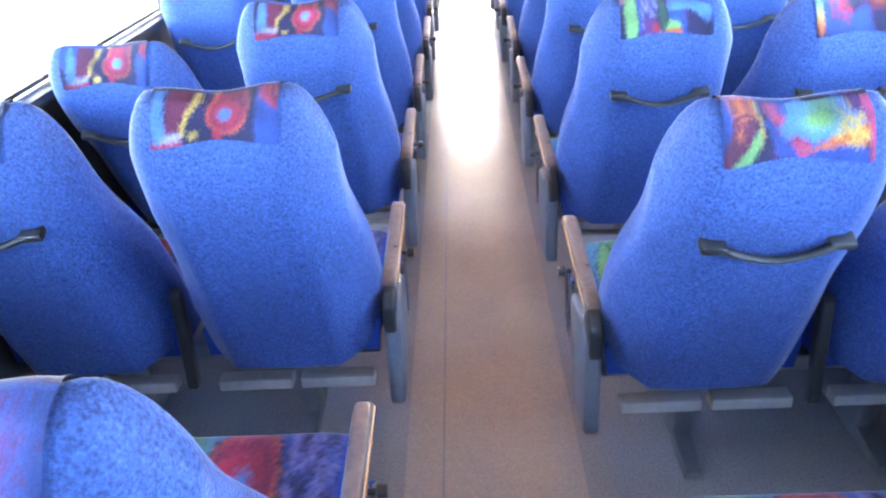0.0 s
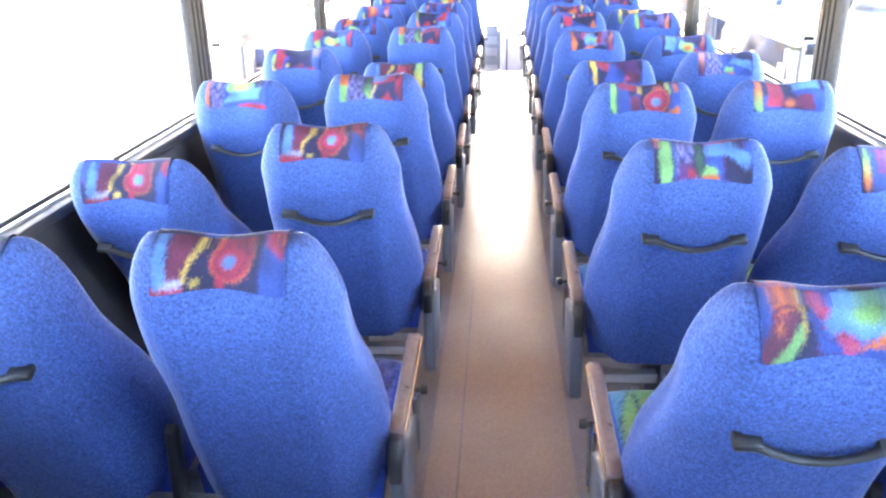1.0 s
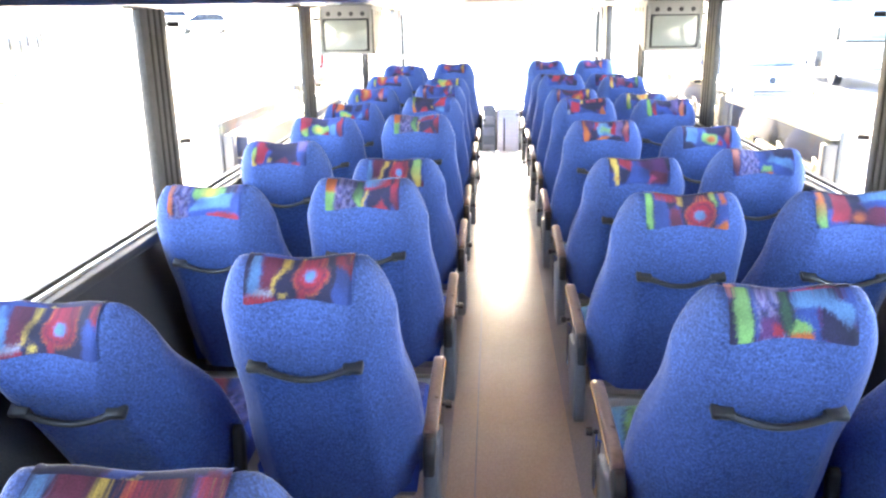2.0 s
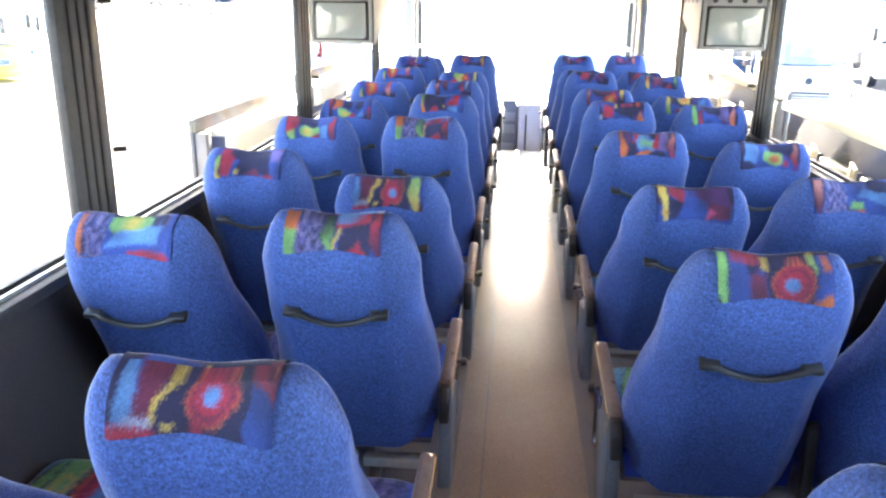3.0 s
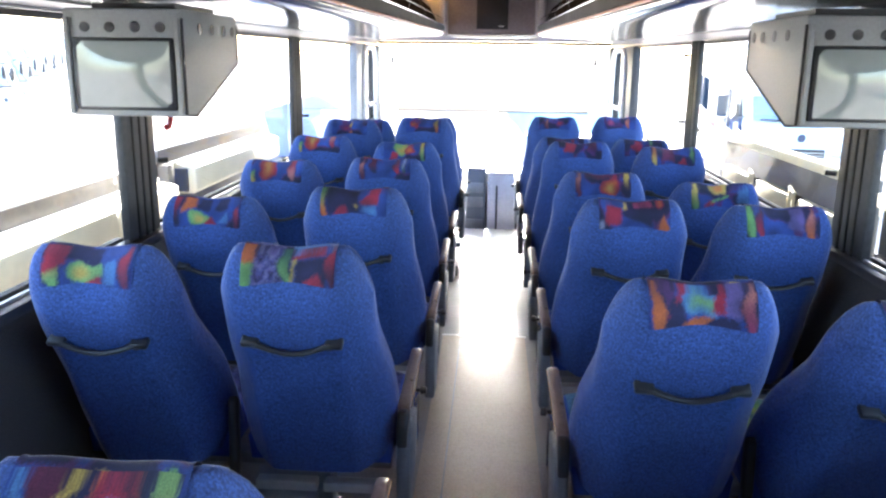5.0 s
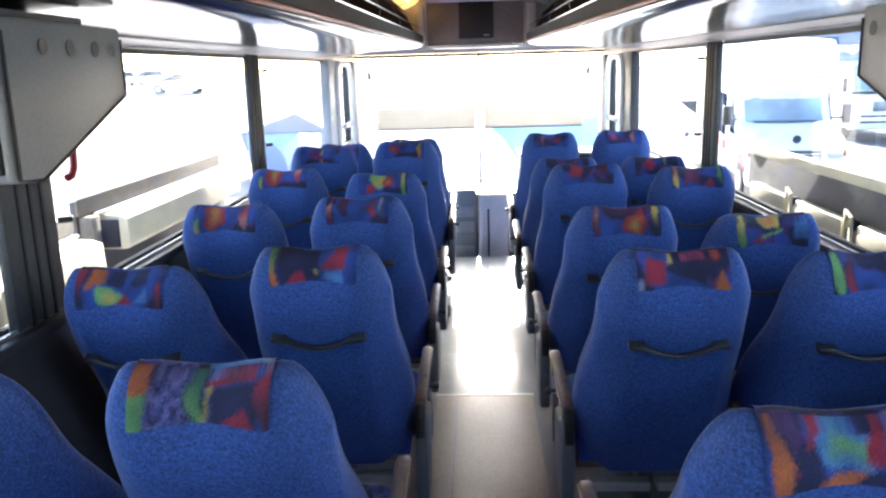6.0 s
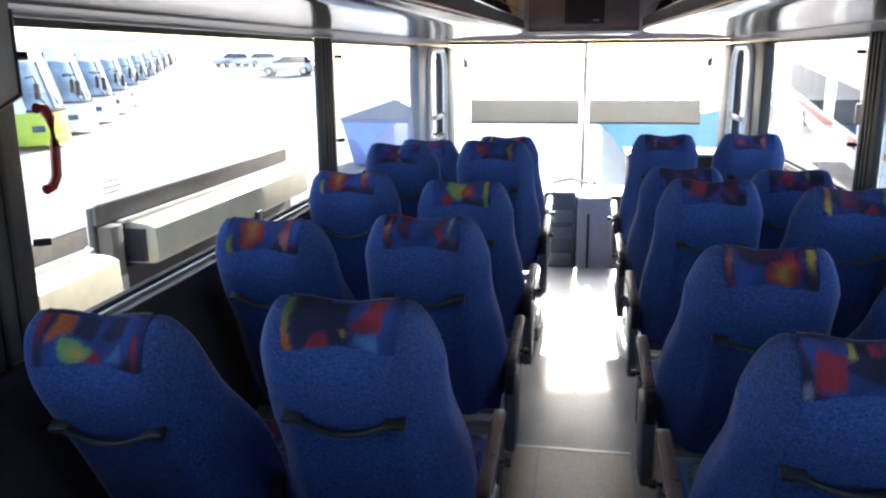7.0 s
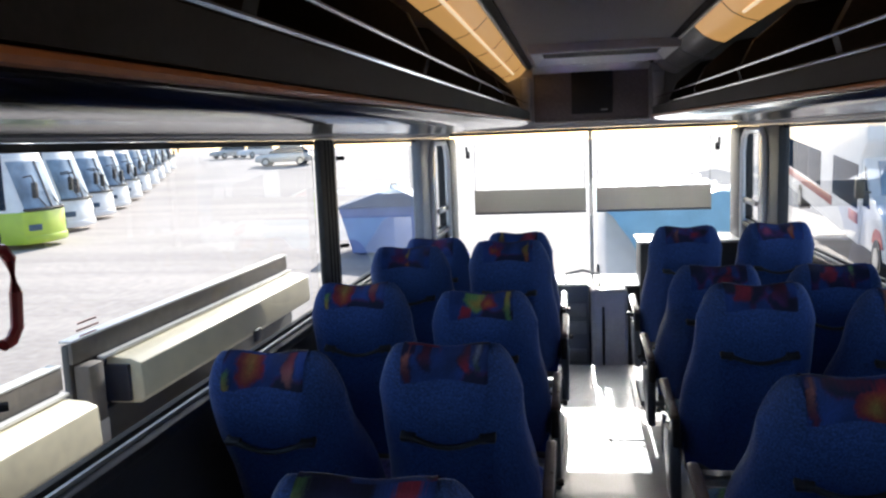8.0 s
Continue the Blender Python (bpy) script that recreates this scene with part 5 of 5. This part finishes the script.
def minibus(x, y, turn):
    """A white van-fronted minibus; its nose points along +y of its own."""
    ob = thing("parked_minibus", pose(x, y, GZ + 0.06, -2.8, 0, turn), "white van-fronted minibus with a red waist stripe", "minibus")
    part("cab", bowed(extrude_profile([(-1.4, 0.35), (-1.4, 2.14), (-0.75, 2.15), (-0.45, 2.06), (0.02, 1.42), (0.95, 1.22), (1.20, 1.08), (1.26, 0.80), (1.26, 0.40)], -0.96, 0.96, "x", 0.05), 0.96, 0.16), WHITE, ob)
    part("body", extrude_profile([(-13.0, 0.35), (-13.0, 2.95), (-12.8, 3.05), (-0.55, 3.05), (-0.22, 2.90), (-0.18, 2.45), (-0.62, 2.16), (-0.70, 2.10), (-0.70, 0.35)], -1.02, 1.02, "x", 0.07), WHITE, ob)
    part("windscreen", bowed(extrude_profile([(-0.43, 2.04), (-0.39, 2.055), (0.045, 1.46), (0.005, 1.44)], -0.75, 0.75, "x"), 0.96, 0.16), SKY_PAINTED_GLASS, ob)
    part("wiper", tube([(-0.62, 0.05, 1.46), (0.0, 0.075, 1.45), (0.62, 0.05, 1.46)], 0.022, 6), BLACK, ob)
    for k in (-1, 1):
        side = lambda y0, y1, z0, z1, out=0.013: box(min(k * 1.02, k * (1.02 + out)), max(k * 1.02, k * (1.02 + out)), y0, y1, z0, z1, 0.003)
        part("door_window", side(-3.5, -0.80, 1.08, 1.96), TINT, ob)
        for y0, y1 in ((-7.2, -5.2), (-9.4, -7.3), (-12.6, -9.5)):
            part("window", side(y0, y1, 1.06, 1.92), TINT, ob)
        part("stripe", side(-12.8, -3.6, 0.78, 1.00, 0.010), RED, ob)
        part("front_stripe", side(-1.60, -0.75, 0.78, 1.00, 0.010), RED, ob)
        part("quarter_window", extrude_profile([(-0.60, 1.18), (-0.52, 1.96), (0.02, 1.18)], min(k * 0.955, k * 0.967), max(k * 0.955, k * 0.967), "x"), TINT, ob)
        part("wheel_arch", extrude_profile([(0.27, 0.60), (0.34, 0.80), (0.52, 0.90), (0.86, 0.90), (1.04, 0.80), (1.10, 0.60)], min(k * 0.90, k * 0.968), max(k * 0.90, k * 0.968), "x"), RED, ob, "red wheel arch")
        part("indicator", box(k * 0.88 - 0.03, k * 0.88 + 0.03, 1.02, 1.14, 0.90, 1.02, 0.01), ORANGE, ob)
        part("mirror", box(k * 1.16 - 0.08, k * 1.16 + 0.08, 0.0, 0.13, 1.40, 1.80, 0.03), BLACK, ob)
        part("mirror_arm", tube([(k * 0.94, -0.10, 1.50), (k * 1.10, 0.05, 1.52)], 0.02), BLACK, ob)
        wheel(ob, k * 0.86, 0.72, 0.36, 0.24, k)
        wheel(ob, k * 0.90, -8.6, 0.36, 0.26, k)
        part("headlight", box(k * 0.68 - 0.14, k * 0.68 + 0.14, 1.10, 1.215, 0.86, 1.06, 0.02), ALU, ob)
    part("grille", box(-0.42, 0.42, 1.20, 1.272, 0.86, 1.03, 0.015), BLACK, ob)
    for z in (0.905, 0.965):
        part("grille_bar", box(-0.40, 0.40, 1.268, 1.284, z - 0.010, z + 0.010, 0.004), ALU, ob)
    part("bumper", bowed(box(-0.95, 0.95, 1.10, 1.36, 0.36, 0.62, 0.04), 0.96, 0.16), WHITE, ob)
    part("badge", tube([(0, 1.02, 1.20), (0, 1.09, 1.24)], 0.075, 14), BLACK, ob)


minibus(6.44, 20.1, 173)


def lorry(x, y, turn):
    ob = thing("parked_lorry", pose(x, y, ground_z(x, y) + 0.03, 0, 0, turn), "white flat-nosed lorry parked in the yard", "lorry")
    part("cab", extrude_profile([(-1.9, 0.45), (-1.9, 2.7), (-0.35, 2.75), (0.0, 1.7), (0.05, 0.45)], -1.15, 1.15, "x", 0.06), WHITE, ob)
    part("windscreen", extrude_profile([(-0.33, 2.60), (-0.30, 2.61), (-0.005, 1.75), (-0.035, 1.74)], -1.0, 1.0, "x"), SKY_PAINTED_GLASS, ob)
    part("grille", box(-0.36, 0.36, 0.045, 0.065, 1.02, 1.36, 0.01), STEEL, ob)
    for z in (0.66, 0.86):
        part("bumper_slot", box(-0.80, 0.80, 0.155, 0.172, z - 0.03, z + 0.03, 0.006), TINT, ob)
    part("screen_sill", box(-1.10, 1.10, -0.02, 0.075, 1.62, 1.73, 0.02), BLACK, ob)
    part("bumper", box(-1.18, 1.18, -0.05, 0.16, 0.40, 0.94, 0.05), WHITE, ob)
    part("bed", box(-1.2, 1.2, -7.0, -2.0, 0.85, 1.05, 0.02), STEEL, ob)
    part("cargo", box(-1.2, 1.2, -7.0, -2.05, 1.052, 3.1, 0.05), SHED_ROOF, ob)
    for k in (-1, 1):
        wheel(ob, k * 1.0, -0.9, 0.45, 0.28, k)
        wheel(ob, k * 1.0, -5.4, 0.45, 0.28, k)
        part("headlight", box(k * 0.85 - 0.14, k * 0.85 + 0.14, 0.03, 0.066, 0.80, 0.95, 0.01), ALU, ob)
        part("mirror", box(k * 1.32 - 0.08, k * 1.32 + 0.08, -0.15, -0.03, 1.7, 2.2, 0.03), BLACK, ob)
        part("mirror_arm", tube([(k * 1.1, -0.3, 2.3), (k * 1.32, -0.1, 2.15)], 0.02), BLACK, ob)


lorry(14.3, 32.0, 176)

skip = thing("storage_bin", pose(-5.08, 25.0, GZ, 0, 0, 8), "blue steel storage bin with a ridged lid", "bin")
part("body", extrude_profile([(-0.84, 0.05), (-1.16, 1.22), (1.16, 1.22), (0.84, 0.05)], -1.0, 1.0, "y", 0.02), SHED, skip)
part("lid", extrude_profile([(-1.22, 1.222), (-1.16, 1.27), (0.30, 1.74), (1.16, 1.27), (1.22, 1.222)], -1.05, 1.05, "y", 0.02), SHED_ROOF, skip)
part("handle", tube([(0.22, -1.0, 1.70), (0.22, -1.0, 1.82), (0.38, -1.0, 1.82), (0.38, -1.0, 1.68)], 0.03), BLACK, skip)
part("foot", box(-0.68, -0.52, -0.9, 0.9, 0.0, 0.048), BLACK, skip)
part("foot", box(0.52, 0.68, -0.9, 0.9, 0.0, 0.048), BLACK, skip)

hall = thing("far_building", pose(52, 110, GZ, 0, 0, 15), "blue-grey metal workshop hall beyond the yard", "building")
part("wall", box(-20, 20, -8, 8, 0, 6.5), SHED_ROOF, hall)
part("roof", extrude_profile([(-8.6, 6.52), (0, 8.6), (8.6, 6.52), (8.6, 6.7), (0, 8.9), (-8.6, 6.7)], -20.5, 20.5, "x"), SHED_ROOF, hall)
for n in range(5):
    part("window", box(-17 + n * 7.5, -13 + n * 7.5, -8.08, -8.004, 2.6, 5.2), COACH_GLASS, hall)
